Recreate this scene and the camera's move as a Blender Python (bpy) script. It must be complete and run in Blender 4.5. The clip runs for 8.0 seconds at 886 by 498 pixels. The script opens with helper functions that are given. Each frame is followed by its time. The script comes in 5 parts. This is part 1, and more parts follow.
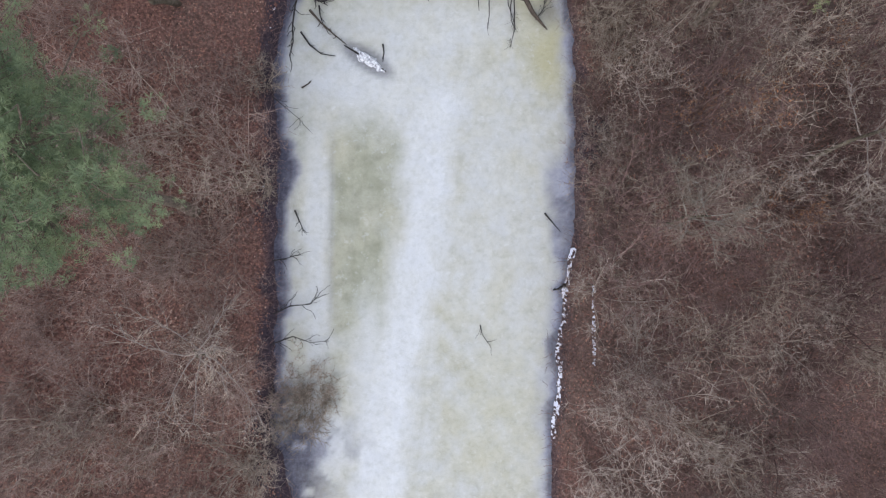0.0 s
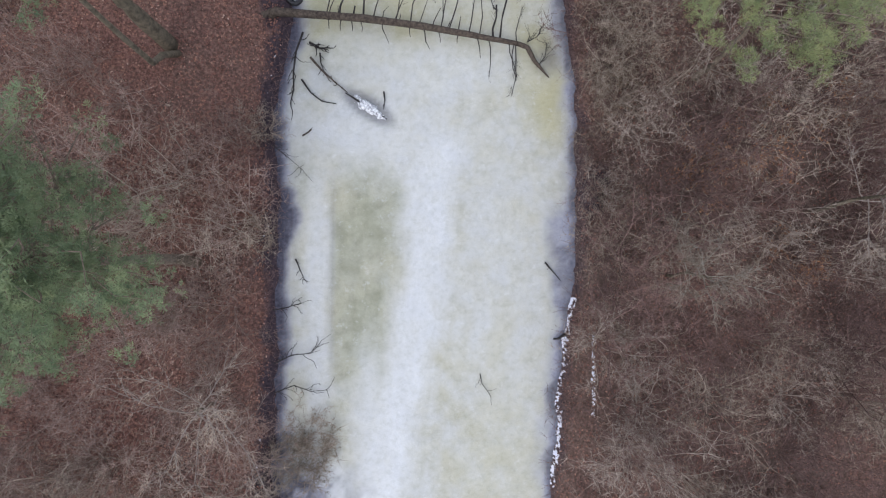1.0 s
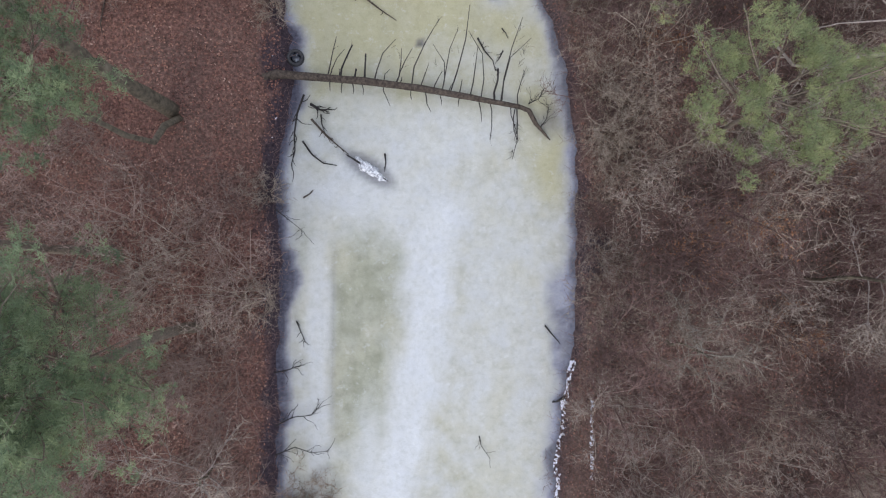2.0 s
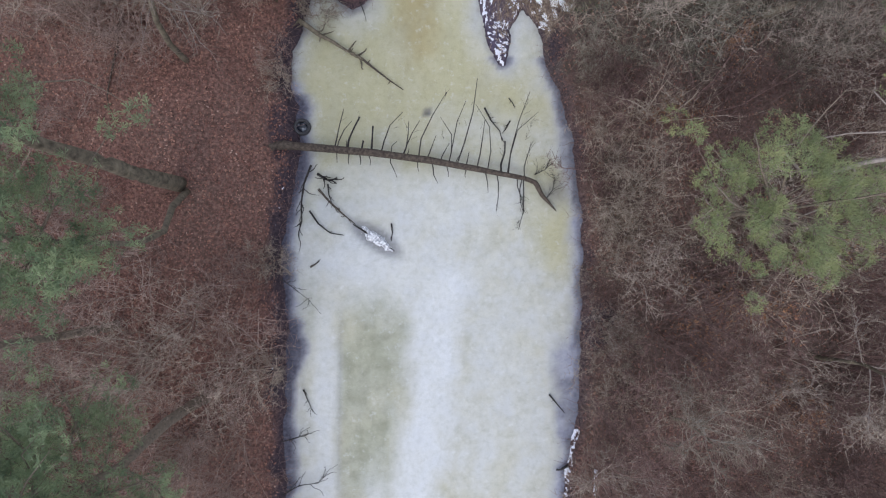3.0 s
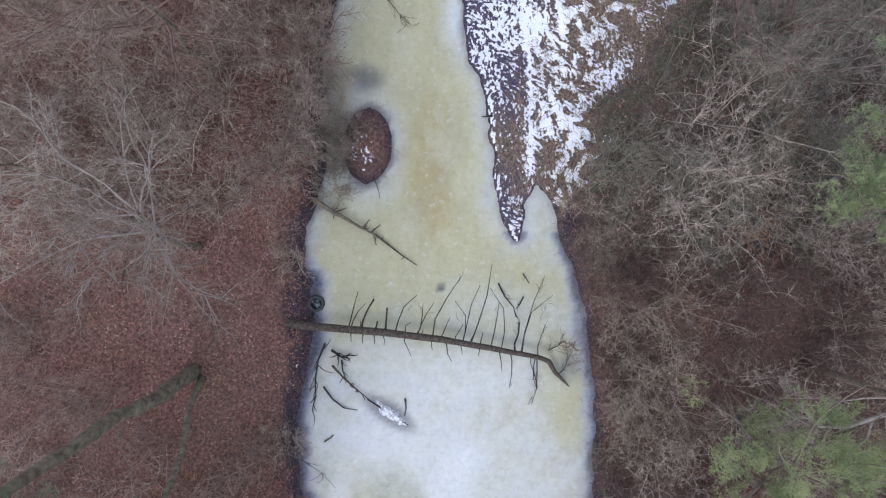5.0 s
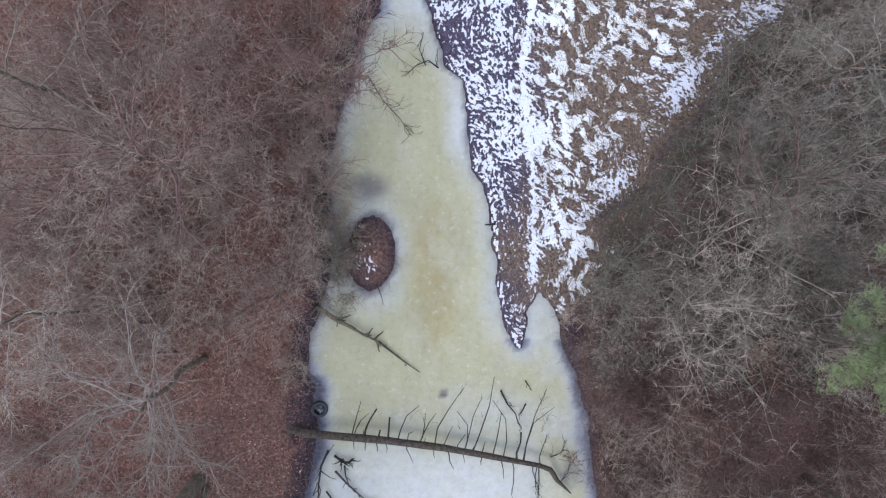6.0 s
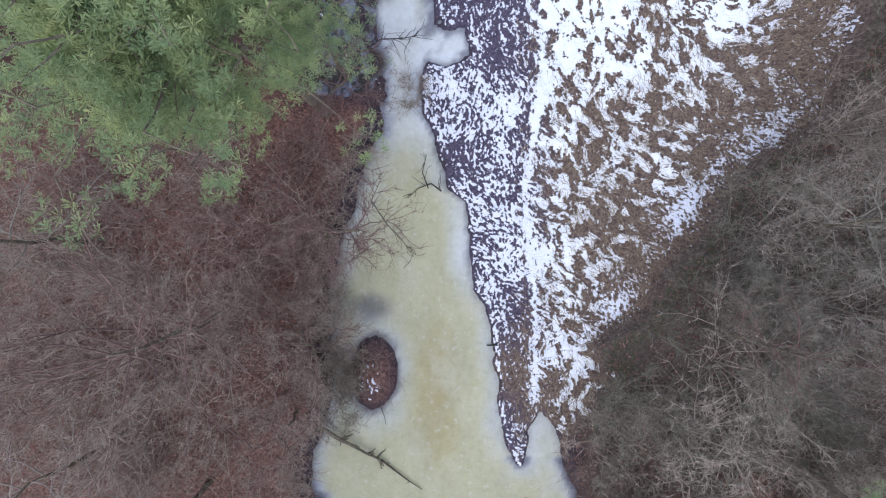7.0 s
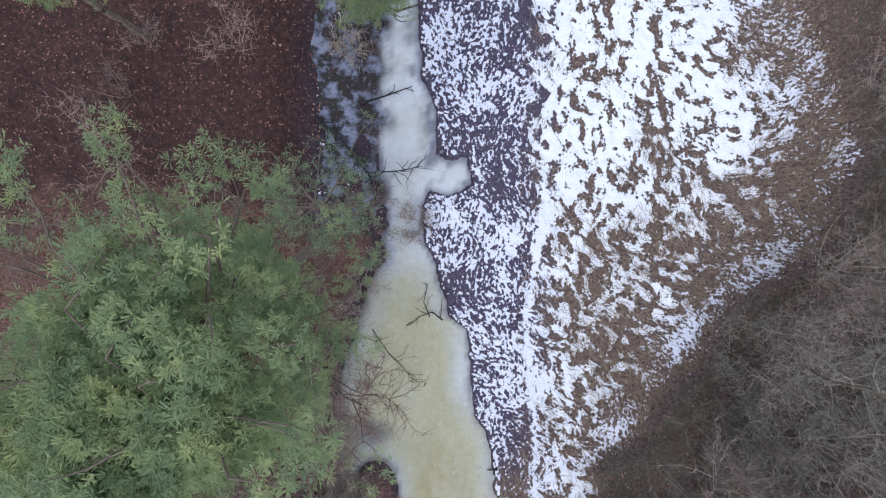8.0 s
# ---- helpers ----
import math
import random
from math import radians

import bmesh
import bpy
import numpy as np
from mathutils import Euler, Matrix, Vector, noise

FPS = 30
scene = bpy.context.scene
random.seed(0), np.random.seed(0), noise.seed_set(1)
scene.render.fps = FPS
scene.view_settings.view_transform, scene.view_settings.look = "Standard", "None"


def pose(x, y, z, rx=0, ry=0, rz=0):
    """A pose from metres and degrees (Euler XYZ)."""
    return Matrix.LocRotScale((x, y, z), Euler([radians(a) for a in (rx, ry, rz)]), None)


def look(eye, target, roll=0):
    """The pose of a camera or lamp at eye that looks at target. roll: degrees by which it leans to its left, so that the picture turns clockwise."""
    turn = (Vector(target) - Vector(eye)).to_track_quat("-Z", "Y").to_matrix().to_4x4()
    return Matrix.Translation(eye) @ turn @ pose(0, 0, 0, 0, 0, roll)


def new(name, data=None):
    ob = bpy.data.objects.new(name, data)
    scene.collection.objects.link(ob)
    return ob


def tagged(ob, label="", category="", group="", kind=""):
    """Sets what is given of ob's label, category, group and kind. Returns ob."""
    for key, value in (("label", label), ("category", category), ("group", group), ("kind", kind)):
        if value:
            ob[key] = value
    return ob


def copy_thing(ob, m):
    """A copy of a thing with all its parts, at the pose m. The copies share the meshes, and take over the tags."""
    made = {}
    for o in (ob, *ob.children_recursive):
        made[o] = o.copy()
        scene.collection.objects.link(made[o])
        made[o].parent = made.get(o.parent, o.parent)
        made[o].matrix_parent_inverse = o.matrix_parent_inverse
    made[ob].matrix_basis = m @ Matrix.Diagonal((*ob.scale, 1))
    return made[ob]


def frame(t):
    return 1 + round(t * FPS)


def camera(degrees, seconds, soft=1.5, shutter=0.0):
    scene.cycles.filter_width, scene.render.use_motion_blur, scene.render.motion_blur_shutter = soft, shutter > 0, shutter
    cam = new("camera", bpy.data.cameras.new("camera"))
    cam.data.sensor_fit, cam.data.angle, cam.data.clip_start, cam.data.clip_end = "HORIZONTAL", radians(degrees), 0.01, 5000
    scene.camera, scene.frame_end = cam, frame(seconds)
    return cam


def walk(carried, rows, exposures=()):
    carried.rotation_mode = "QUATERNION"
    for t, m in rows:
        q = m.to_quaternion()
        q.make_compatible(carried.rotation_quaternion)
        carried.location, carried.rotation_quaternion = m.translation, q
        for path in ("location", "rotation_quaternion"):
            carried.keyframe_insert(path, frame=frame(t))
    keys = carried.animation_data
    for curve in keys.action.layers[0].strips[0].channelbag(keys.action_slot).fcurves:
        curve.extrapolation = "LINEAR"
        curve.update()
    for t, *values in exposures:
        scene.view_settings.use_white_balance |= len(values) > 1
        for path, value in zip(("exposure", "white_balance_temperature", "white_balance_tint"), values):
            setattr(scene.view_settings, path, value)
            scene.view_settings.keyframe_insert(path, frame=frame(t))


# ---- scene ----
cam = camera(84.0, 8.0, soft=1.2)
# seconds, eye, and the turn of a camera that looks straight down
PATH = [
    (0, 0.000, 0.000, 18.987, 2.610, -0.784, 0.007),
    (0.5, -0.000, 0.913, 19.025, 2.342, -0.752, 0.065),
    (1, 0.018, 2.123, 19.101, 1.907, -0.667, 0.206),
    (1.5, 0.087, 3.378, 19.178, 1.518, -0.460, 0.356),
    (1.7, 0.103, 3.939, 19.196, 1.362, -0.396, 0.414),
    (2.8, -0.228, 7.311, 19.342, 0.199, -0.691, 0.739),
    (3, -0.302, 7.917, 19.375, 0.032, -0.709, 0.769),
    (3.5, -0.537, 9.585, 19.434, -0.376, -0.815, 0.821),
    (4, -0.759, 11.275, 19.406, -0.787, -0.898, 0.868),
    (4.5, -0.947, 13.266, 19.341, -1.173, -0.969, 0.885),
    (4.7, -0.962, 14.069, 19.315, -1.264, -0.936, 0.876),
    (5.8, -0.876, 18.527, 19.355, -1.223, 0.038, 1.161),
    (6, -0.870, 19.474, 19.309, -1.330, 0.079, 1.151),
    (6.5, -0.987, 22.012, 19.300, -1.753, 0.071, 1.214),
    (7, -1.144, 24.560, 19.256, -2.376, -0.125, 1.313),
    (7.5, -1.289, 27.319, 19.146, -2.914, -0.305, 1.432),
    (8, -1.440, 29.851, 19.061, -3.320, -0.451, 1.584),
]
GAIN = [(0, 0.52, 6500, 10), (3, 0.45, 6380, 10), (4.5, 0.54, 6180, 10), (6, 0.62, 6050, 10), (7, 0.56, 6050, 10), (7.5, 0.5, 6050, 10), (8, 0.42, 6100, 10)]
walk(cam, [(t, pose(x, y, z, rx, ry, rz)) for t, x, y, z, rx, ry, rz in PATH], GAIN)


# ---- light: an overcast winter sky ----
world = bpy.data.worlds.new("world")
scene.world = world
world.use_nodes = True
wt = world.node_tree
wt.nodes.clear()
w_out = wt.nodes.new("ShaderNodeOutputWorld")
w_bg = wt.nodes.new("ShaderNodeBackground")
w_sky = wt.nodes.new("ShaderNodeTexSky")
w_sky.sky_type, w_sky.sun_disc = "NISHITA", False
w_sky.sun_elevation, w_sky.sun_rotation = radians(38), radians(200)
w_sky.air_density, w_sky.dust_density = 1.0, 3.0
w_mix = wt.nodes.new("ShaderNodeMix")
w_mix.data_type = "RGBA"
w_mix.inputs[0].default_value = 0.78
w_mix.inputs[7].default_value = (6.6, 7.0, 8.1, 1)
wt.links.new(w_sky.outputs[0], w_mix.inputs[6])
wt.links.new(w_mix.outputs[2], w_bg.inputs[0])
w_bg.inputs[1].default_value = 0.115
wt.links.new(w_bg.outputs[0], w_out.inputs[0])
sun = new("sun", bpy.data.lights.new("sun", "SUN"))
sun.data.energy, sun.data.angle, sun.data.color = 0.9, radians(25), (1.0, 0.97, 0.93)
sun.matrix_world = look((-8, -20, 25), (0, 0, 0))


# ---- small tools ----
LATTICES = {}


def lattice(seed):
    if seed not in LATTICES:
        LATTICES[seed] = np.random.RandomState(seed).rand(256, 256)
    return LATTICES[seed]


def vnoise(x, y, seed=1):
    """Smooth value noise, 0 to 1, over arrays."""
    g = lattice(seed)
    xi, yi = np.floor(x).astype(int), np.floor(y).astype(int)
    fx, fy = x - xi, y - yi
    fx, fy = fx * fx * (3 - 2 * fx), fy * fy * (3 - 2 * fy)
    a, b = g[xi % 256, yi % 256], g[(xi + 1) % 256, yi % 256]
    c, d = g[xi % 256, (yi + 1) % 256], g[(xi + 1) % 256, (yi + 1) % 256]
    return (a * (1 - fx) + b * fx) * (1 - fy) + (c * (1 - fx) + d * fx) * fy


def fbm(x, y, seed=1, octaves=3):
    total, gain, norm = 0.0, 1.0, 0.0
    for k in range(octaves):
        total = total + gain * vnoise(x * 2**k, y * 2**k, seed + k)
        norm += gain
        gain *= 0.5
    return total / norm


def smooth(a, b, v):
    k = np.clip((v - a) / (b - a), 0, 1)
    return k * k * (3 - 2 * k)


def mesh_of(name, verts, faces, material, smooth_shade=False):
    """A mesh from arrays; faces is one array, or several of different widths."""
    me = bpy.data.meshes.new(name)
    verts = np.asarray(verts, np.float32)
    groups = [np.asarray(f, np.int32) for f in (faces if isinstance(faces, list) else [faces])]
    me.vertices.add(len(verts))
    me.vertices.foreach_set("co", verts.ravel())
    corners = np.concatenate([f.ravel() for f in groups])
    sizes = np.concatenate([np.full(len(f), f.shape[1], np.int32) for f in groups])
    me.loops.add(len(corners))
    me.loops.foreach_set("vertex_index", corners)
    me.polygons.add(len(sizes))
    me.polygons.foreach_set("loop_start", np.concatenate([[0], np.cumsum(sizes)[:-1]]).astype(np.int32))
    me.polygons.foreach_set("use_smooth", np.full(len(sizes), smooth_shade))
    me.materials.append(material)
    me.update(calc_edges=True)
    return me


def part_mesh(name, me, parent, label=""):
    ob = new(name, me)
    ob.parent = parent
    if label:
        tagged(ob, label)
    return ob


def part(name, bm, material, parent, label=""):
    me = bpy.data.meshes.new(name)
    bm.to_mesh(me)
    bm.free()
    for p in me.polygons:
        p.use_smooth = True
    me.materials.append(material)
    return part_mesh(name, me, parent, label)


def thing(name, label, category, group="", kind="", at=(0, 0, 0), turn=0.0):
    ob = new(name)
    ob.matrix_world = pose(*at, 0, 0, turn)
    return tagged(ob, label, category, group, kind)


def tubes(chains, sides=3):
    """Tapered tubes along polylines: pairs of points and radii; each tube is one piece."""
    groups, verts, faces, points, count = {}, [], [], [], 0
    for p, r in chains:
        groups.setdefault(len(p), []).append((p, r))
    for n, some in sorted(groups.items()):
        p = np.array([q for q, _ in some], float)
        r = np.array([q for _, q in some], float)
        d = np.gradient(p, axis=1)
        d /= np.linalg.norm(d, axis=2, keepdims=True) + 1e-9
        ref = np.where(np.abs(d[:, :1, 2:3]) > 0.9, [[[1.0, 0, 0]]], [[[0.3, 0.2, 0.93]]])
        u = np.cross(d, np.broadcast_to(ref, d.shape))
        u /= np.linalg.norm(u, axis=2, keepdims=True) + 1e-9
        v = np.cross(d, u)
        ang = np.arange(sides) * 2 * math.pi / sides
        if n == 2 and sides == 3:  # the finest twigs run out to a point
            ring = p[:, :1, None] + r[:, :1, None, None] * (np.cos(ang)[:, None] * u[:, :1, None] + np.sin(ang)[:, None] * v[:, :1, None])
            verts.append(np.concatenate([ring[:, 0], p[:, 1:]], 1).reshape(-1, 3))
            base = count + np.arange(len(some))[:, None, None] * 4
            points.append((base + np.array([[0, 1, 3], [1, 2, 3], [2, 0, 3]])[None]).reshape(-1, 3))
            count += len(some) * 4
            continue
        ring = p[:, :, None] + r[:, :, None, None] * (np.cos(ang)[:, None] * u[:, :, None] + np.sin(ang)[:, None] * v[:, :, None])
        verts.append(ring.reshape(-1, 3))
        base = count + (np.arange(len(some))[:, None] * n + np.arange(n - 1)[None]).reshape(-1, 1) * sides
        k = np.arange(sides)
        quad = np.stack([k, (k + 1) % sides, sides + (k + 1) % sides, sides + k], 1)
        faces.append((base[:, :, None] + quad[None]).reshape(-1, 4))
        count += len(some) * n * sides
    return np.concatenate(verts), [np.concatenate(f) for f in (faces, points) if f]


def strand(points, radii):
    return np.asarray(points, float), np.asarray(radii, float)


def log_mesh(name, points, radii, material, sides=12, rough=0.06, seed=0, steps=10):
    """A closed, knobbly, tapered log along a polyline."""
    rng = np.random.RandomState(seed)
    p, r = np.asarray(points, float), np.asarray(radii, float)
    t = np.linspace(0, len(p) - 1, steps * (len(p) - 1) + 1)
    path = np.stack([np.interp(t, np.arange(len(p)), p[:, k]) for k in range(3)], 1)
    rad = np.interp(t, np.arange(len(p)), r)
    tan = np.gradient(path, axis=0)
    tan /= np.linalg.norm(tan, axis=1, keepdims=True)
    u = np.cross(tan, [0, 0, 1.0])
    u /= np.linalg.norm(u, axis=1, keepdims=True) + 1e-9
    v = np.cross(tan, u)
    ang = np.arange(sides) * 2 * math.pi / sides
    bump = 1 + rough * (rng.rand(len(t), sides) - 0.5) * 2 + rough * np.sin(3 * ang)[None] * 0.6
    ring = path[:, None] + (rad[:, None] * bump)[..., None] * (np.cos(ang)[None, :, None] * u[:, None] + np.sin(ang)[None, :, None] * v[:, None])
    bm = bmesh.new()
    vs = [[bm.verts.new(q) for q in row] for row in ring]
    for a, b in zip(vs[:-1], vs[1:]):
        for k in range(sides):
            bm.faces.new((a[k], a[(k + 1) % sides], b[(k + 1) % sides], b[k]))
    bm.faces.new(vs[0][::-1])
    bm.faces.new(vs[-1])
    return bm


# ---- materials ----
def shader(name, rough=0.9):
    m = bpy.data.materials.new(name)
    m.use_nodes = True
    return m, m.node_tree, m.node_tree.nodes["Principled BSDF"]


def node(nt, kind, **inputs):
    n = nt.nodes.new(kind)
    for key, value in inputs.items():
        n.inputs[key.replace("_", " ")].default_value = value
    return n


def noise_tex(nt, scale, detail=3.0, rough=0.6, coord="Object", stretch=None):
    c = nt.nodes.new("ShaderNodeTexCoord")
    n = node(nt, "ShaderNodeTexNoise", Scale=scale, Detail=detail, Roughness=rough)
    if stretch:
        mp = nt.nodes.new("ShaderNodeMapping")
        mp.inputs["Scale"].default_value = stretch
        nt.links.new(c.outputs[coord], mp.inputs[0])
        nt.links.new(mp.outputs[0], n.inputs["Vector"])
    else:
        nt.links.new(c.outputs[coord], n.inputs["Vector"])
    return n.outputs["Fac"]


def ramp(nt, fac, stops):
    r = nt.nodes.new("ShaderNodeValToRGB")
    e = r.color_ramp.elements
    while len(e) < len(stops):
        e.new(0.5)
    for el, (pos, col) in zip(e, stops):
        el.position, el.color = pos, (*col, 1)
    nt.links.new(fac, r.inputs[0])
    return r.outputs[0]


def mix(nt, fac, a, b, blend="MIX"):
    m = nt.nodes.new("ShaderNodeMix")
    m.data_type, m.blend_type = "RGBA", blend
    for sock, v in ((m.inputs[0], fac), (m.inputs[6], a), (m.inputs[7], b)):
        if isinstance(v, bpy.types.NodeSocket):
            nt.links.new(v, sock)
        elif isinstance(v, tuple):
            sock.default_value = (*v, 1)
        else:
            sock.default_value = v
    return m.outputs[2]


def maths(nt, op, a, b=0.0, clamp=False):
    m = nt.nodes.new("ShaderNodeMath")
    m.operation, m.use_clamp = op, clamp
    for sock, v in zip(m.inputs, (a, b)):
        if isinstance(v, bpy.types.NodeSocket):
            nt.links.new(v, sock)
        else:
            sock.default_value = v
    return m.outputs[0]


def attr(nt, name):
    a = nt.nodes.new("ShaderNodeAttribute")
    a.attribute_name = name
    return a.outputs["Fac"]


def bump(nt, bsdf, height, strength=0.5, distance=0.05):
    b = node(nt, "ShaderNodeBump", Strength=strength, Distance=distance)
    nt.links.new(height, b.inputs["Height"])
    nt.links.new(b.outputs[0], bsdf.inputs["Normal"])


def bark(name, dark, light, scale=9.0, rough=0.9, spread=0.0):
    m, nt, b = shader(name)
    grain = noise_tex(nt, scale, 4, 0.65)
    col = ramp(nt, grain, [(0.3, dark), (0.7, light)])
    if spread:
        info = nt.nodes.new("ShaderNodeObjectInfo")
        val = maths(nt, "MULTIPLY_ADD", info.outputs["Random"], spread)
        val.node.inputs[2].default_value = 1 - spread / 2
        hsv = nt.nodes.new("ShaderNodeHueSaturation")
        nt.links.new(val, hsv.inputs["Value"])
        nt.links.new(col, hsv.inputs["Color"])
        col = hsv.outputs[0]
    nt.links.new(col, b.inputs["Base Color"])
    b.inputs["Roughness"].default_value = rough
    b.inputs["Specular IOR Level"].default_value = 0.2
    bump(nt, b, grain, 0.6, 0.02)
    return m


def leafy(name, stops, spread=0.3, rough=0.7, thin=0.0, clump=0.9):
    """Colour by island, varied from object to object."""
    m, nt, b = shader(name)
    geo = nt.nodes.new("ShaderNodeNewGeometry")
    big = noise_tex(nt, clump, 2, 0.5)
    big = maths(nt, "ADD", maths(nt, "MULTIPLY", maths(nt, "SUBTRACT", big, 0.5), 2.0), 0.5, True)
    f = maths(nt, "ADD", maths(nt, "MULTIPLY", geo.outputs["Random Per Island"], 1 - spread), maths(nt, "MULTIPLY", big, spread), True)
    col = ramp(nt, f, stops)
    nt.links.new(col, b.inputs["Base Color"])
    b.inputs["Roughness"].default_value = rough
    b.inputs["Specular IOR Level"].default_value = 0.25
    if thin:
        tr = nt.nodes.new("ShaderNodeBsdfTranslucent")
        nt.links.new(col, tr.inputs[0])
        ms = nt.nodes.new("ShaderNodeMixShader")
        ms.inputs[0].default_value = thin
        nt.links.new(b.outputs[0], ms.inputs[1])
        nt.links.new(tr.outputs[0], ms.inputs[2])
        nt.links.new(ms.outputs[0], nt.nodes["Material Output"].inputs["Surface"])
    return m


M_TWIG = bark("twig_bark", (0.19, 0.153, 0.126), (0.49, 0.408, 0.338), 6, spread=0.6)
M_TWIG_PALE = bark("pale_twig_bark", (0.24, 0.195, 0.17), (0.54, 0.455, 0.395), 6, spread=0.4)
M_TWIG_DARK = bark("maroon_twig_bark", (0.10, 0.062, 0.058), (0.25, 0.165, 0.15), 6, spread=0.6)
M_TWIG_RED = bark("sapling_bark", (0.18, 0.125, 0.11), (0.42, 0.315, 0.275), 6, spread=0.7)
M_TWIG_GREY = bark("grey_twig_bark", (0.130, 0.121, 0.100), (0.33, 0.305, 0.25), 6, spread=0.6)
M_LIMB = bark("grey_limb_bark", (0.13, 0.12, 0.10), (0.36, 0.33, 0.29), 7, spread=0.3)
M_PINE_BARK = bark("pine_bark", (0.10, 0.085, 0.07), (0.26, 0.21, 0.165), 12)
M_PALE_LIMB = bark("peeled_limb", (0.197, 0.164, 0.148), (0.410, 0.353, 0.320), 8)
M_DEAD = bark("dead_log_bark", (0.028, 0.022, 0.019), (0.13, 0.105, 0.088), 9)
M_WET = bark("wet_branch_bark", (0.012, 0.011, 0.012), (0.05, 0.045, 0.045), 14, 0.6)
M_MOSSY = bark("mossy_bark", (0.07, 0.061, 0.047), (0.24, 0.205, 0.155), 5)
M_NEEDLE = leafy("pine_needles", [(0.0, (0.15, 0.207, 0.107)), (0.45, (0.245, 0.31, 0.158)), (0.8, (0.35, 0.405, 0.197)), (1.0, (0.46, 0.485, 0.23))], 0.6, 0.6, 0.3, 2.2)
M_NEEDLE_A = leafy("sunward_pine_needles", [(0.0, (0.13, 0.195, 0.105)), (0.4, (0.235, 0.315, 0.160)), (0.75, (0.37, 0.43, 0.20)), (1.0, (0.54, 0.55, 0.25))], 0.75, 0.6, 0.33, 2.2)
M_NEEDLE_B = leafy("dull_pine_needles", [(0.0, (0.075, 0.112, 0.068)), (0.4, (0.17, 0.23, 0.135)), (0.75, (0.29, 0.36, 0.20)), (1.0, (0.42, 0.47, 0.25))], 0.72, 0.6, 0.3, 2.2)
M_NEEDLE_Y = leafy("yellowish_needles", [(0.0, (0.14, 0.175, 0.10)), (0.45, (0.235, 0.275, 0.138)), (0.8, (0.33, 0.35, 0.165)), (1.0, (0.44, 0.41, 0.21))], 0.6, 0.6, 0.3, 2.2)
M_LEAF = leafy("dead_leaves", [(0.0, (0.085, 0.045, 0.038)), (0.5, (0.21, 0.10, 0.08)), (0.84, (0.36, 0.19, 0.14)), (1.0, (0.58, 0.45, 0.39))], 0.25)
M_RUST = leafy("rusty_leaves", [(0.0, (0.150, 0.068, 0.038)), (0.6, (0.330, 0.158, 0.083)), (1.0, (0.540, 0.300, 0.165))])
M_STRAW = leafy("dead_grass", [(0.0, (0.12, 0.085, 0.065)), (0.5, (0.25, 0.185, 0.135)), (1.0, (0.42, 0.33, 0.25))])
M_BRAMBLE = leafy("bramble_leaves", [(0.0, (0.022, 0.033, 0.015)), (0.6, (0.068, 0.090, 0.038)), (1.0, (0.135, 0.150, 0.068))])


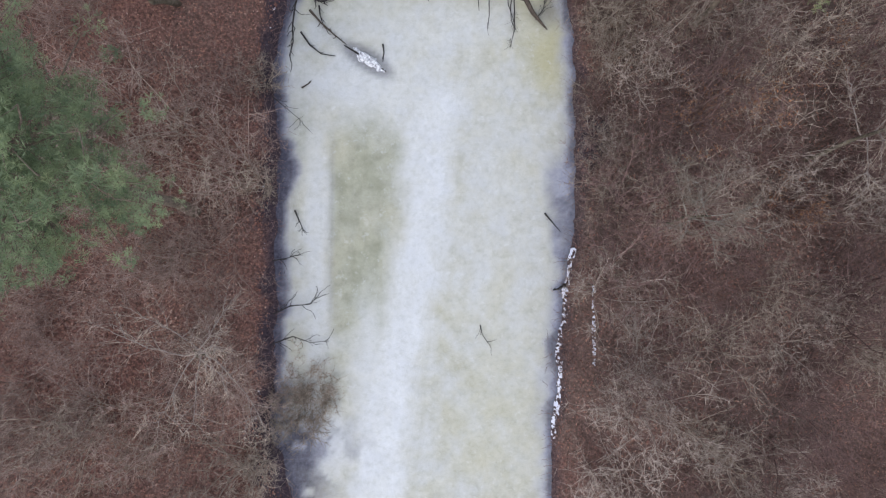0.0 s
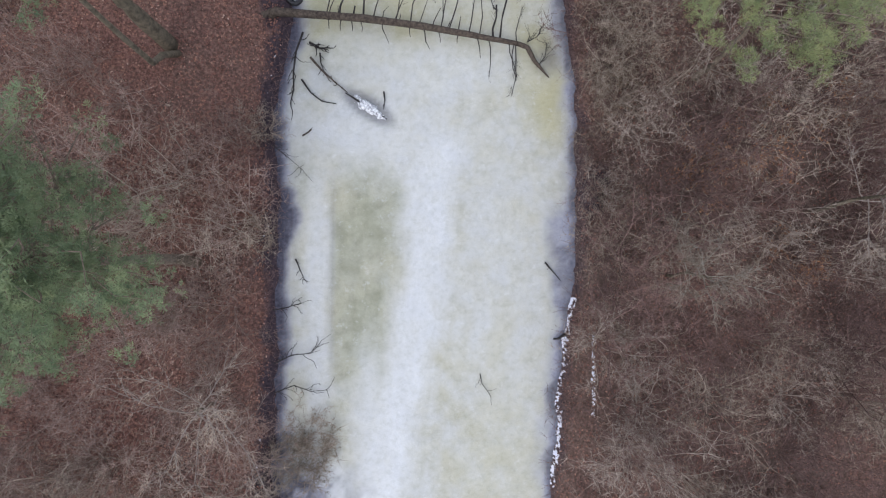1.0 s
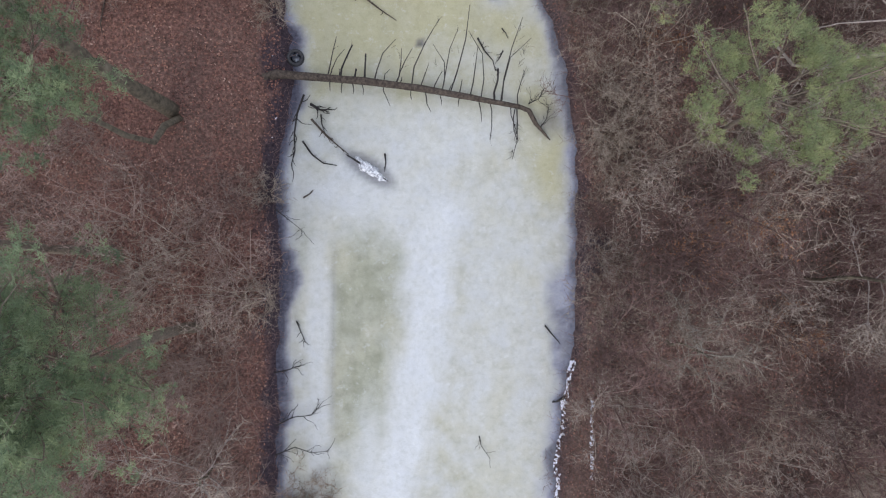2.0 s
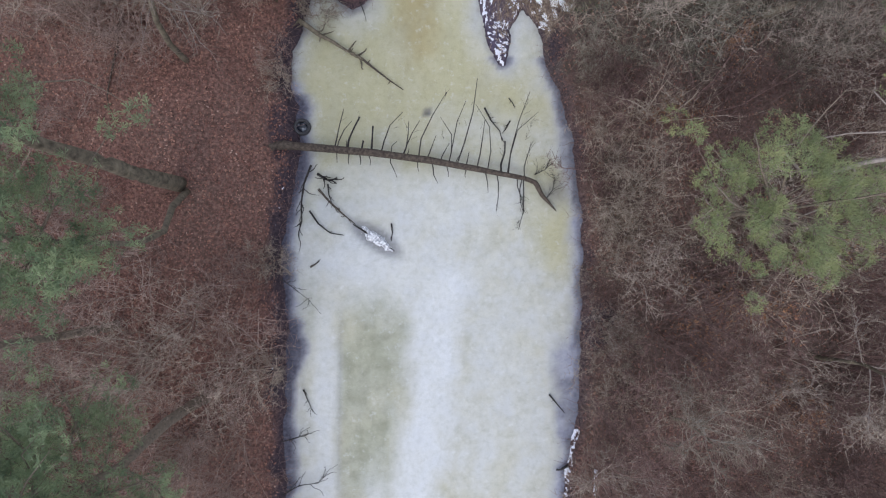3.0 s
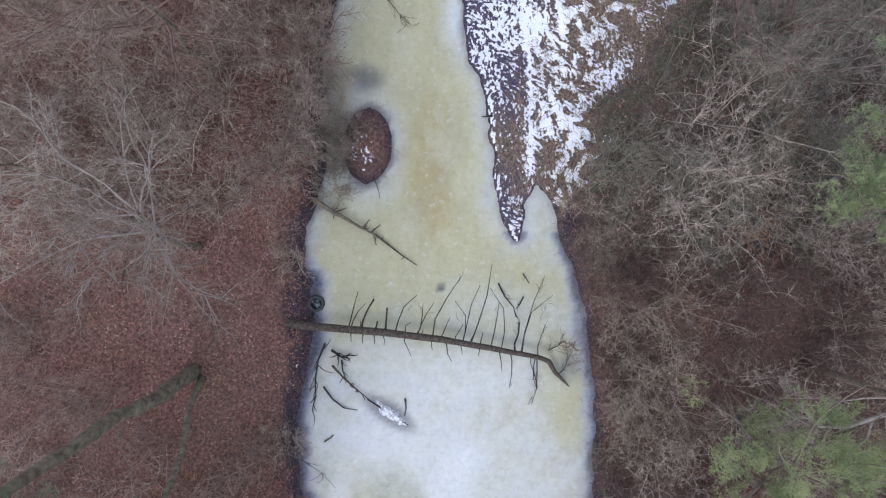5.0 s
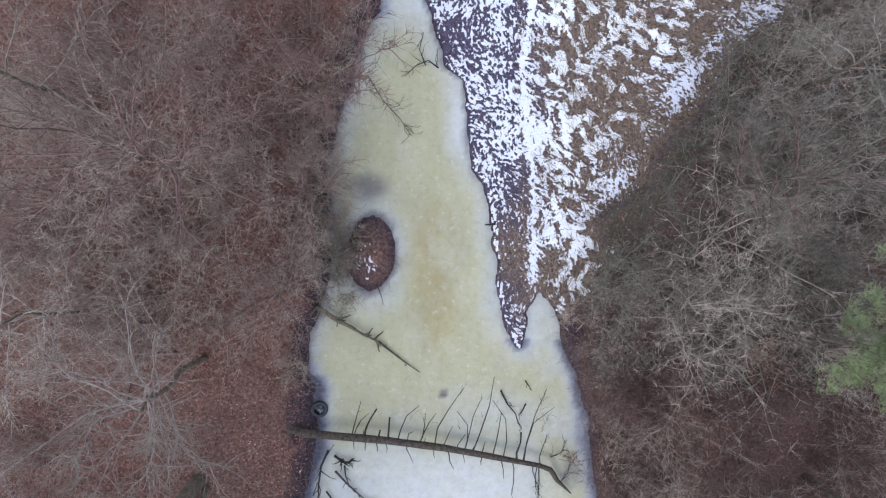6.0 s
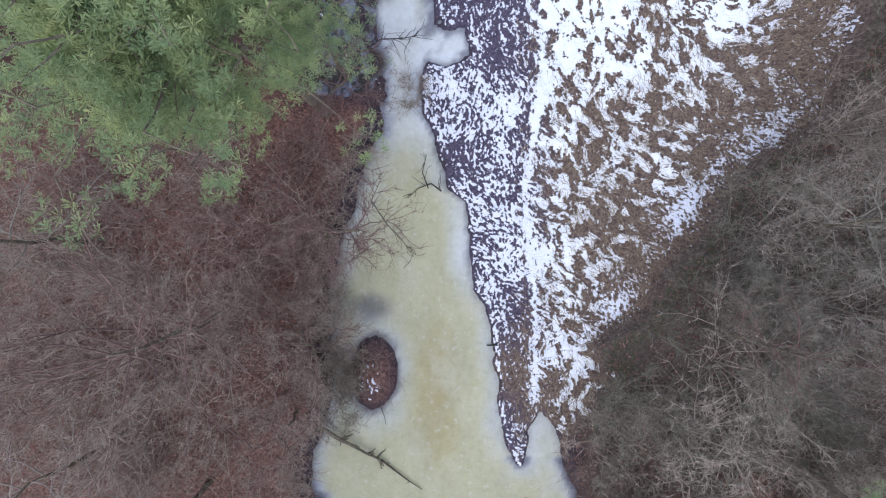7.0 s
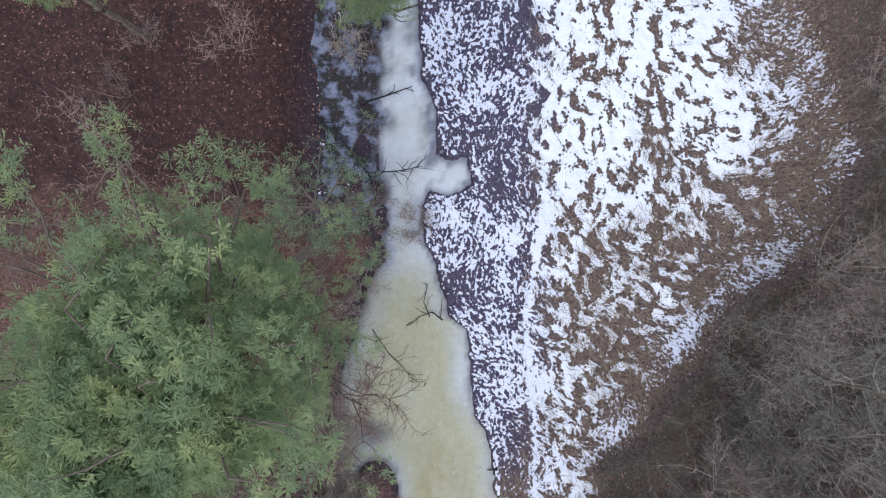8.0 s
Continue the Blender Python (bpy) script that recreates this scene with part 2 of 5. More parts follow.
def ground_material():
    m, nt, b = shader("forest_floor")
    fine = noise_tex(nt, 9.0, 5, 0.7)
    broad = noise_tex(nt, 0.35, 3, 0.55)
    litter = ramp(nt, fine, [(0.3, (0.045, 0.026, 0.023)), (0.5, (0.18, 0.096, 0.08)), (0.7, (0.36, 0.205, 0.165))])
    umber = ramp(nt, fine, [(0.25, (0.05, 0.04, 0.036)), (0.55, (0.13, 0.104, 0.09)), (0.8, (0.26, 0.215, 0.18))])
    red = maths(nt, "MULTIPLY", attr(nt, "red"), 1.0)
    wobble = maths(nt, "ADD", red, maths(nt, "MULTIPLY", maths(nt, "SUBTRACT", broad, 0.5), 1.2), True)
    col = mix(nt, wobble, umber, litter)
    # dark red-brown: tree shade on the north-west floor, put into the colour
    shaded_floor = ramp(nt, noise_tex(nt, 6.0, 6, 0.75), [(0.35, (0.024, 0.014, 0.012)), (0.55, (0.075, 0.038, 0.030)), (0.72, (0.19, 0.09, 0.062))])
    col = mix(nt, attr(nt, "shaded_floor"), col, shaded_floor)
    sedge = ramp(nt, noise_tex(nt, 9.0, 5, 0.72), [(0.34, (0.048, 0.034, 0.038)), (0.52, (0.165, 0.120, 0.104)), (0.70, (0.33, 0.258, 0.21))])
    peat = ramp(nt, noise_tex(nt, 11.0, 4, 0.7), [(0.3, (0.032, 0.027, 0.052)), (0.7, (0.145, 0.12, 0.175))])
    sedge = mix(nt, attr(nt, "peat"), sedge, peat)
    col = mix(nt, attr(nt, "marsh"), col, sedge)
    mud = ramp(nt, fine, [(0.3, (0.020, 0.016, 0.024)), (0.7, (0.082, 0.064, 0.080))])
    col = mix(nt, attr(nt, "wet"), col, mud)
    def smear(scale, reach):
        place = nt.nodes.new("ShaderNodeTexCoord").outputs["Object"]
        lay = nt.nodes.new("ShaderNodeCombineXYZ")
        nt.links.new(attr(nt, "lay_x"), lay.inputs[0])
        nt.links.new(attr(nt, "lay_y"), lay.inputs[1])
        total = None
        for k in (-1.0, -0.5, 0.0, 0.5, 1.0):
            move = nt.nodes.new("ShaderNodeVectorMath")
            move.operation = "MULTIPLY_ADD"
            nt.links.new(lay.outputs[0], move.inputs[0])
            move.inputs[1].default_value = (k * reach,) * 3
            nt.links.new(place, move.inputs[2])
            n = node(nt, "ShaderNodeTexNoise", Scale=scale, Detail=1.6, Roughness=0.55)
            nt.links.new(move.outputs[0], n.inputs["Vector"])
            total = n.outputs["Fac"] if total is None else maths(nt, "ADD", total, n.outputs["Fac"])
        return maths(nt, "MULTIPLY", maths(nt, "SUBTRACT", maths(nt, "MULTIPLY", total, 0.2), 0.5), 14.0)

    def speckle(scale, detail):
        return maths(nt, "MULTIPLY", maths(nt, "SUBTRACT", noise_tex(nt, scale, detail, 0.6), 0.5), 5.0)

    chunk = maths(nt, "MULTIPLY", smear(2.7, 0.15), 1.25)
    streak = maths(nt, "ADD", maths(nt, "ADD", maths(nt, "MULTIPLY", smear(7.0, 0.10), 0.75), chunk), maths(nt, "MULTIPLY", speckle(9.0, 4.0), 1.25))
    crumb = maths(nt, "ADD", maths(nt, "MULTIPLY", smear(8.5, 0.055), 0.8), maths(nt, "ADD", maths(nt, "MULTIPLY", smear(3.2, 0.1), 0.3), speckle(12.0, 3.0)))
    strip = attr(nt, "strip")
    v = maths(nt, "ADD", maths(nt, "MULTIPLY", crumb, strip), maths(nt, "MULTIPLY", streak, maths(nt, "SUBTRACT", 1.0, strip)))
    sn = maths(nt, "ADD", maths(nt, "MULTIPLY", maths(nt, "ADD", v, attr(nt, "cover")), 2.2), 0.5, True)
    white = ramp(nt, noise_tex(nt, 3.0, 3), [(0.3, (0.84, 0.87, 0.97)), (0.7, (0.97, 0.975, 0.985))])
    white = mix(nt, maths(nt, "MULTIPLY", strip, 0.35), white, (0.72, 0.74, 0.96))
    col = mix(nt, sn, col, white)
    nt.links.new(col, b.inputs["Base Color"])
    b.inputs["Roughness"].default_value = 0.9
    b.inputs["Specular IOR Level"].default_value = 0.15
    h = maths(nt, "ADD", fine, maths(nt, "MULTIPLY", sn, 0.4))
    bump(nt, b, h, 0.9, 0.08)
    return m


def ice_material():
    m, nt, b = shader("river_ice")
    mottle = noise_tex(nt, 1.7, 4, 0.6)
    cloud = noise_tex(nt, 0.55, 4, 0.55, stretch=(1.5, 0.8, 1))
    fine = noise_tex(nt, 7.0, 4, 0.65)
    cream = ramp(nt, mottle, [(0.33, (0.45, 0.44, 0.38)), (0.67, (0.585, 0.58, 0.535))])
    milk = ramp(nt, fine, [(0.3, (0.655, 0.675, 0.72)), (0.7, (0.735, 0.745, 0.78))])
    green = ramp(nt, mottle, [(0.3, (0.300, 0.309, 0.237)), (0.7, (0.428, 0.428, 0.346))])
    yellow = ramp(nt, cloud, [(0.3, (0.418, 0.388, 0.222)), (0.7, (0.52, 0.494, 0.350))])
    tan = ramp(nt, cloud, [(0.3, (0.375, 0.305, 0.150)), (0.7, (0.446, 0.382, 0.215))])
    blue = ramp(nt, fine, [(0.3, (0.246, 0.259, 0.346)), (0.7, (0.346, 0.364, 0.446))])
    col = cream
    for name, c in (("yellow", yellow), ("tan", tan), ("green", green), ("milk", milk)):
        f = maths(nt, "MULTIPLY", attr(nt, name), maths(nt, "MULTIPLY_ADD", cloud, 1.6), True)
        f.node.inputs[1].links[0].from_node.inputs[2].default_value = 0.1
        col = mix(nt, f, col, c)
    patch = ramp(nt, noise_tex(nt, 0.9, 5, 0.62), [(0.42, (0.0, 0.0, 0.0)), (0.62, (0.55, 0.55, 0.55))])
    col = mix(nt, maths(nt, "MULTIPLY", patch, maths(nt, "SUBTRACT", 1.0, maths(nt, "ADD", attr(nt, "yellow"), attr(nt, "green")), True)), col, (0.60, 0.62, 0.67))
    warm = ramp(nt, noise_tex(nt, 0.6, 4, 0.6, stretch=(1, 0.6, 1)), [(0.5, (0.0, 0.0, 0.0)), (0.7, (0.6, 0.6, 0.6))])
    col = mix(nt, maths(nt, "MULTIPLY", warm, maths(nt, "SUBTRACT", 1.0, attr(nt, "milk"), True)), col, (0.55, 0.525, 0.42))
    grain = ramp(nt, noise_tex(nt, 26.0, 3, 0.7), [(0.3, (0.80, 0.812, 0.80)), (0.7, (0.935, 0.95, 0.942))])
    col = mix(nt, 1.0, col, grain, "MULTIPLY")
    cells = ramp(nt, noise_tex(nt, 4.2, 6, 0.68), [(0.36, (0.88, 0.885, 0.865)), (0.5, (0.975, 0.975, 0.97)), (0.66, (1.0, 1.0, 1.0))])
    col = mix(nt, 1.0, col, cells, "MULTIPLY")
    frost = ramp(nt, noise_tex(nt, 3.1, 7, 0.72), [(0.56, (0.0, 0.0, 0.0)), (0.68, (0.3, 0.3, 0.3))])
    col = mix(nt, frost, col, (0.68, 0.70, 0.73))
    edge = maths(nt, "ADD", attr(nt, "thin_ice"), maths(nt, "MULTIPLY", maths(nt, "SUBTRACT", mottle, 0.5), 0.5), True)
    col = mix(nt, maths(nt, "MULTIPLY", edge, attr(nt, "thin_ice"), True), col, blue)
    col = mix(nt, attr(nt, "dark"), col, ramp(nt, fine, [(0.35, (0.030, 0.028, 0.045)), (0.7, (0.085, 0.085, 0.125))]))
    clots = noise_tex(nt, 1.5, 6, 0.68)
    bogged = ramp(nt, clots, [(0.40, (0.20, 0.22, 0.30)), (0.47, (0.10, 0.105, 0.14)), (0.53, (0.022, 0.019, 0.018)), (0.62, (0.035, 0.027, 0.024)), (0.70, (0.16, 0.17, 0.22))])
    col = mix(nt, attr(nt, "mire"), col, bogged)
    fleck = node(nt, "ShaderNodeTexVoronoi", Scale=1.6)
    col = mix(nt, maths(nt, "MULTIPLY", maths(nt, "LESS_THAN", fleck.outputs["Distance"], 0.028), maths(nt, "GREATER_THAN", noise_tex(nt, 0.8, 2), 0.5)), col, (0.12, 0.11, 0.1))
    white = node(nt, "ShaderNodeTexVoronoi", Scale=0.9)
    speck = maths(nt, "LESS_THAN", white.outputs["Distance"], 0.05)
    col = mix(nt, maths(nt, "MULTIPLY", speck, 0.5), col, (0.86, 0.88, 0.9))
    nt.links.new(col, b.inputs["Base Color"])
    b.inputs["Roughness"].default_value = 0.55
    b.inputs["Specular IOR Level"].default_value = 0.25
    bump(nt, b, fine, 0.25, 0.02)
    return m


M_GROUND, M_ICE = ground_material(), ice_material()

# ---- the river's plan ----
LEFT_Y = [-12, -8.1, -6, -3.4, 1.7, 4, 6.2, 8.2, 9.5, 10.7, 11.9, 12.6, 13.4, 14.3, 15.6, 17.2, 18, 20.5, 22, 23.4, 24.9, 26.7, 28.1, 29.6, 31, 33, 38]
LEFT_X = [-5.3, -5.5, -6.25, -6.17, -6.14, -6.05, -6.2, -6.4, -6.1, -5.9, -5.6, -5.85, -5.73, -6.0, -5.98, -5.4, -5.2, -5.4, -5.4, -5.1, -4.7, -4.25, -3.6, -3.35, -3.6, -4.1, -3.9]
RIGHT_Y = [-8.5, -5.6, -2.6, -0.4, 1.3, 4, 7.3, 8.7, 10.9, 12.7, 14, 14.7, 15.6, 16.9, 17.5]
RIGHT_X = [4.35, 4.44, 4.63, 4.98, 5.22, 5.43, 5.4, 5.38, 5.12, 4.87, 4.51, 4.16, 3.85, 3.4, 2.95]
MARSH_Y = [15.2, 15.8, 16.7, 18.2, 19.5, 20.9, 21.5, 22.2, 23.4, 24.8, 25.6, 26.1, 27, 28, 29, 30.3, 33, 34, 35.2, 38]
MARSH_X = [2.1, 1.65, 1.35, 1.2, 1.05, 0.76, 0.62, 0.1, -0.07, -0.05, -0.3, -0.9, -1.3, -1.55, -2.0, -2.1, -1.6, -1.7, -2.28, -2.45]
WOOD_Y = [15.5, 17.1, 18.5, 20.2, 20.9, 23.2, 26.6, 29.6, 33.1, 38.1, 48]
WOOD_X = [3.8, 4.6, 5.25, 5.2, 6.1, 7.7, 9.8, 13.9, 14.9, 12.4, 12.0]


def shore(x, y):
    """About how far inside the water a place lies (land: minus)."""
    wob = (fbm(x * 1.3, y * 1.3, 40) - 0.5) * 0.45 + (fbm(x * 5, y * 5, 44) - 0.5) * 0.08
    left = x - np.interp(y, LEFT_Y, LEFT_X) + wob
    right = np.where(y < 17.5, np.interp(y, RIGHT_Y, RIGHT_X) - x, -1.0)
    sm, si = np.interp(y, MARSH_Y, MARSH_X) - x, x - np.interp(y, [15.2, 16.7, 17.5], [2.25, 2.5, 2.95])
    marsh = np.where(y > 17.5, sm, np.where(y > 15.2, np.maximum(sm, si), np.hypot(x - 2.17, y - 15.2) + 0.05))
    right = np.where(y < 17.5, right, sm)
    s = np.minimum(left, np.minimum(right, marsh) + wob * 0.7)
    pool = 0.7 - np.hypot((x + 1.3) / 1.3, (y - 31.6)) + (fbm(x * 1.8, y * 1.8, 46) - 0.5) * 0.9
    s = np.maximum(s, pool + wob)
    isle = np.hypot((x + 3.7) / 0.95, (y - 18.8) / 1.5) - 1 + wob * 0.4
    return np.minimum(s, isle)


def marsh_mask(x, y):
    edge = np.interp(y, WOOD_Y, WOOD_X) + (fbm(x * 0.9, y * 0.9, 60) - 0.5) * 1.6
    off_isle = np.hypot((x + 3.7) / 0.95, (y - 18.8) / 1.5) > 1.3
    return smooth(0.25, -0.25, x - edge) * smooth(14.8, 15.1, y) * smooth(-3.1, -2.6, x) * off_isle


def ground_z(x, y):
    s = shore(x, y)
    m = marsh_mask(x, y)
    lumps = fbm(x * 1.4, y * 1.4, 12, 4) - 0.5
    inland = np.clip(-s, 0, 30)
    bank = 0.28 * smooth(0, 0.45, inland) + np.where(x < 0, 0.95 * smooth(0.4, 5, inland), 0.6 * smooth(0.3, 4, inland)) + 0.35 * lumps * smooth(0, 0.6, inland)
    tussock = 0.10 + 0.16 * (fbm(x * 2.1, y * 2.1, 21) - 0.5) + 0.08 * (fbm(x * 7, y * 7, 23) - 0.5)
    fen = smooth(0, 0.2, inland) * tussock
    boggy = smooth(-7.5, -6, x) * smooth(-2.2, -3.2, x) * smooth(28.5, 30, y)
    low = (fbm(x * 1.1, y * 1.1, 33) - 0.56) * 0.6 * smooth(0, 0.25, inland)
    land = bank * (1 - m) + fen * m
    land = land * (1 - boggy) + low * boggy
    isle = smooth(1.15, 0.4, np.hypot((x + 3.7) / 0.95, (y - 18.8) / 1.5))
    land = np.where(isle > 0, np.minimum(land, 0.1 + 0.28 * isle + 0.2 * lumps), land)
    z = np.where(s > 0, -0.03 - 0.5 * smooth(0, 0.7, s), land)
    return z, s, m


def drift(x, y):
    """Which way the flattened grass lies."""
    lay = np.radians(-72 + 5.5 * np.clip(x - 3, 0, 9) + 60 * smooth(9, 13, x) * smooth(30, 34, y))
    return lay + 1.7 * (fbm(x * 0.4, y * 0.4, 74) - 0.5) + 2.6 * (fbm(x * 1.7, y * 1.7, 77) - 0.5)


def snow_field(x, y, s, m):
    """How far snow covers the marsh (0: half; below -3: none) and where it lies in small crumbs."""
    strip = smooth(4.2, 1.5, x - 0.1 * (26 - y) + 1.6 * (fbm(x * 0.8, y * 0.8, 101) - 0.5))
    broad = fbm(x * 0.55, y * 0.55, 99, 3) - 0.5
    tussock = fbm(x * 1.5, y * 1.2, 106, 2) - 0.5
    cover = -0.2 + 2.1 * broad + 1.5 * tussock * (1 - 0.2 * strip) + 0.05 * strip
    cover = cover + 0.72 * smooth(29.5, 34, y + 2.5 * broad) * smooth(1.0, 3.0, x) + 0.35 * smooth(32, 34.5, y) * smooth(2, 4, x) * smooth(10.5, 8, x)
    cover = cover + 0.35 * smooth(1.9, 2.6, x) * smooth(4.6, 3.5, x + 2 * broad) * smooth(21, 23, y)
    cover = cover - 0.42 * smooth(4.0, 4.8, x + 2 * broad) * smooth(8.2, 7.2, x) * smooth(31, 29.5, y) * smooth(21, 22.5, y)
    tan_tip = np.exp(-(((y - 18.7) / 1.1) ** 2)) * smooth(2.6, 2.2, x)
    cover = cover - 1.1 * tan_tip
    trail = np.exp(-(((x - np.interp(y, [16, 22, 26, 30], [2.75, 2.55, 2.0, 2.6])) / 0.13) ** 2)) * smooth(16.5, 18, y) * smooth(33, 29, y)
    cover = cover + 1.5 * trail
    cover = cover + 2.5 * smooth(0.28, 0.1, -s) * smooth(22, 19, y) * smooth(16, 17.5, y) * (x < 2)
    wood = np.interp(y, WOOD_Y, WOOD_X) - x
    cover = cover + 0.5 * np.exp(-(((wood - 1.0) / 0.45) ** 2)) * smooth(29, 26, y) - 1.0 * smooth(0.7, 0.0, wood)
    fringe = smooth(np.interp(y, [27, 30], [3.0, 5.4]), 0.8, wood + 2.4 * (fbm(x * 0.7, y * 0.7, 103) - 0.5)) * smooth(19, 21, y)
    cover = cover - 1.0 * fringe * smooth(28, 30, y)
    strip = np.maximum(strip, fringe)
    edge = m * smooth(0.02, 0.1, -s)
    return np.clip(cover, -3, 3) * edge - 6 * (1 - edge), strip


def spaced(*runs):
    """Grid lines: runs of (start, step) up to the next start; the last pair ends it."""
    out = []
    for (a, step), (b, _) in zip(runs[:-1], runs[1:]):
        out.append(np.linspace(a, b, max(1, round((b - a) / step)), endpoint=False))
    return np.concatenate(out + [[runs[-1][0]]])


def sheet(name, xs, ys, zfun, material):
    x, y = np.meshgrid(xs, ys)
    z, data = zfun(x.ravel(), y.ravel())
    nx, ny = len(xs), len(ys)
    i = (np.arange(ny - 1)[:, None] * nx + np.arange(nx - 1)[None]).ravel()
    me = mesh_of(name, np.stack([x.ravel(), y.ravel(), z], 1), np.stack([i, i + 1, i + 1 + nx, i + nx], 1), material, True)
    for key, val in data.items():
        me.attributes.new(key, "FLOAT", "POINT").data.foreach_set("value", np.asarray(val, np.float32))
    return new(name, me)


def ground_data(x, y):
    z, s, m = ground_z(x, y)
    cover, strip = snow_field(x, y, s, m)
    spots_of = 2.2 * (fbm(x * 1.3, y * 1.3, 95, 2) - 0.5)
    isle = smooth(0.85, 0.4, np.hypot((x + 3.85) / 0.95, (y - 18.5) / 1.5))
    rim = smooth(0.5, 0.1, -s) * (s < 0.05) * (x > 3) * (y < 1) * smooth(-7.5, -6, y)
    ditch = np.exp(-(((x - 5.95) / 0.16) ** 2)) * smooth(-4.2, -3.4, y) * smooth(-0.2, -0.6, y)
    bog = smooth(-7.5, -6, x) * smooth(-2.2, -3.2, x) * smooth(28.5, 30, y) * smooth(0.03, 0.1, -s)
    left_rim = smooth(1.0, 0.5, -s) * smooth(0.1, 0.3, -s) * (x < -4) * (y < 15)
    for mask, amount in ((isle, -1.05), (rim, 0.2), (ditch, 0.1), (bog, -1.7), (left_rim, -2.5)):
        cover = np.maximum(cover, (amount + (0.3 if mask is isle else 1.0) * spots_of) * mask - 6 * (1 - mask))
        strip = np.maximum(strip, mask)
    lay = drift(x, y)
    ragged = fbm(x * 1.7, y * 1.7, 165, 4) - 0.5
    wet_and_shade = np.where(x < 0, 0.95 * smooth(-1.0, -0.3, s + 1.1 * ragged), 0.7 * smooth(-0.6, -0.1, s + 0.6 * ragged)) * (1 - m) + 0.9 * smooth(-0.14, 0.0, s + 0.3 * ragged) * m
    boggy = smooth(-7.5, -6, x) * smooth(-2.2, -3.2, x) * smooth(28.5, 30, y)
    for cx, cy, rx, ry in ((6.0, 4.9, 0.6, 1.2), (4.2, 15.9, 0.5, 0.9), (-6.3, 12.4, 0.7, 1.2), (-6.1, -7.6, 0.9, 1.2)):
        wet_and_shade = np.maximum(wet_and_shade, 0.9 * smooth(1.2, 0.6, np.hypot((x - cx) / rx, (y - cy) / ry) + 1.2 * ragged) * (s < 0) * (1 - m))
    # mask of the painted tree shade, north on the west bank
    shaded_floor = smooth(28.5, 31.5, y + 3 * ragged) * (x < -4)
    # a little mud colour deepens that painted shade too
    wet_and_shade = np.maximum(wet_and_shade, 0.2 * shaded_floor)
    wet_and_shade = np.clip(np.maximum(wet_and_shade, boggy * 0.9), 0, 1)
    wet_and_shade = wet_and_shade * (1 - 0.55 * smooth(1.0, 0.7, np.hypot((x + 3.7) / 0.95, (y - 18.8) / 1.5)))
    red = np.where(x < 0, 0.75 + 0.2 * smooth(30, 32.5, y), 0.45 * smooth(17, 12, y)) + 0.5 * (fbm(x * 0.25, y * 0.25, 50) - 0.5)
    peat = smooth(3.6, 1.8, x + 1.5 * (fbm(x, y, 57) - 0.5)) * (1 - np.exp(-(((y - 18.9) / 1.3) ** 2)))
    return z, {"cover": cover, "strip": strip, "lay_x": np.cos(lay), "lay_y": np.sin(lay), "marsh": m, "wet": wet_and_shade, "red": np.clip(red, 0, 1), "peat": peat, "shaded_floor": shaded_floor}


gx = spaced((-600, 60), (-60, 4), (-24, 0.25), (-7, 0.11), (-2.5, 0.1), (14.5, 0.25), (26, 4), (60, 60), (600, 0))
gy = spaced((-600, 60), (-60, 4), (-14, 0.25), (-9, 0.15), (14.8, 0.1), (38.5, 0.25), (46, 4), (80, 60), (600, 0))
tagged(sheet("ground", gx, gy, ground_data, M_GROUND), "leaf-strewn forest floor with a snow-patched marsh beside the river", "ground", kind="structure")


def blob(x, y, cx, cy, rx, ry, soft=0.75):
    return smooth(1 + soft, 1 - soft, np.hypot((x - cx) / rx, (y - cy) / ry) + (fbm(x * 0.8, y * 0.8, 130) - 0.5) * 1.0 + (fbm(x * 2.6, y * 2.6, 134) - 0.5) * 0.4)


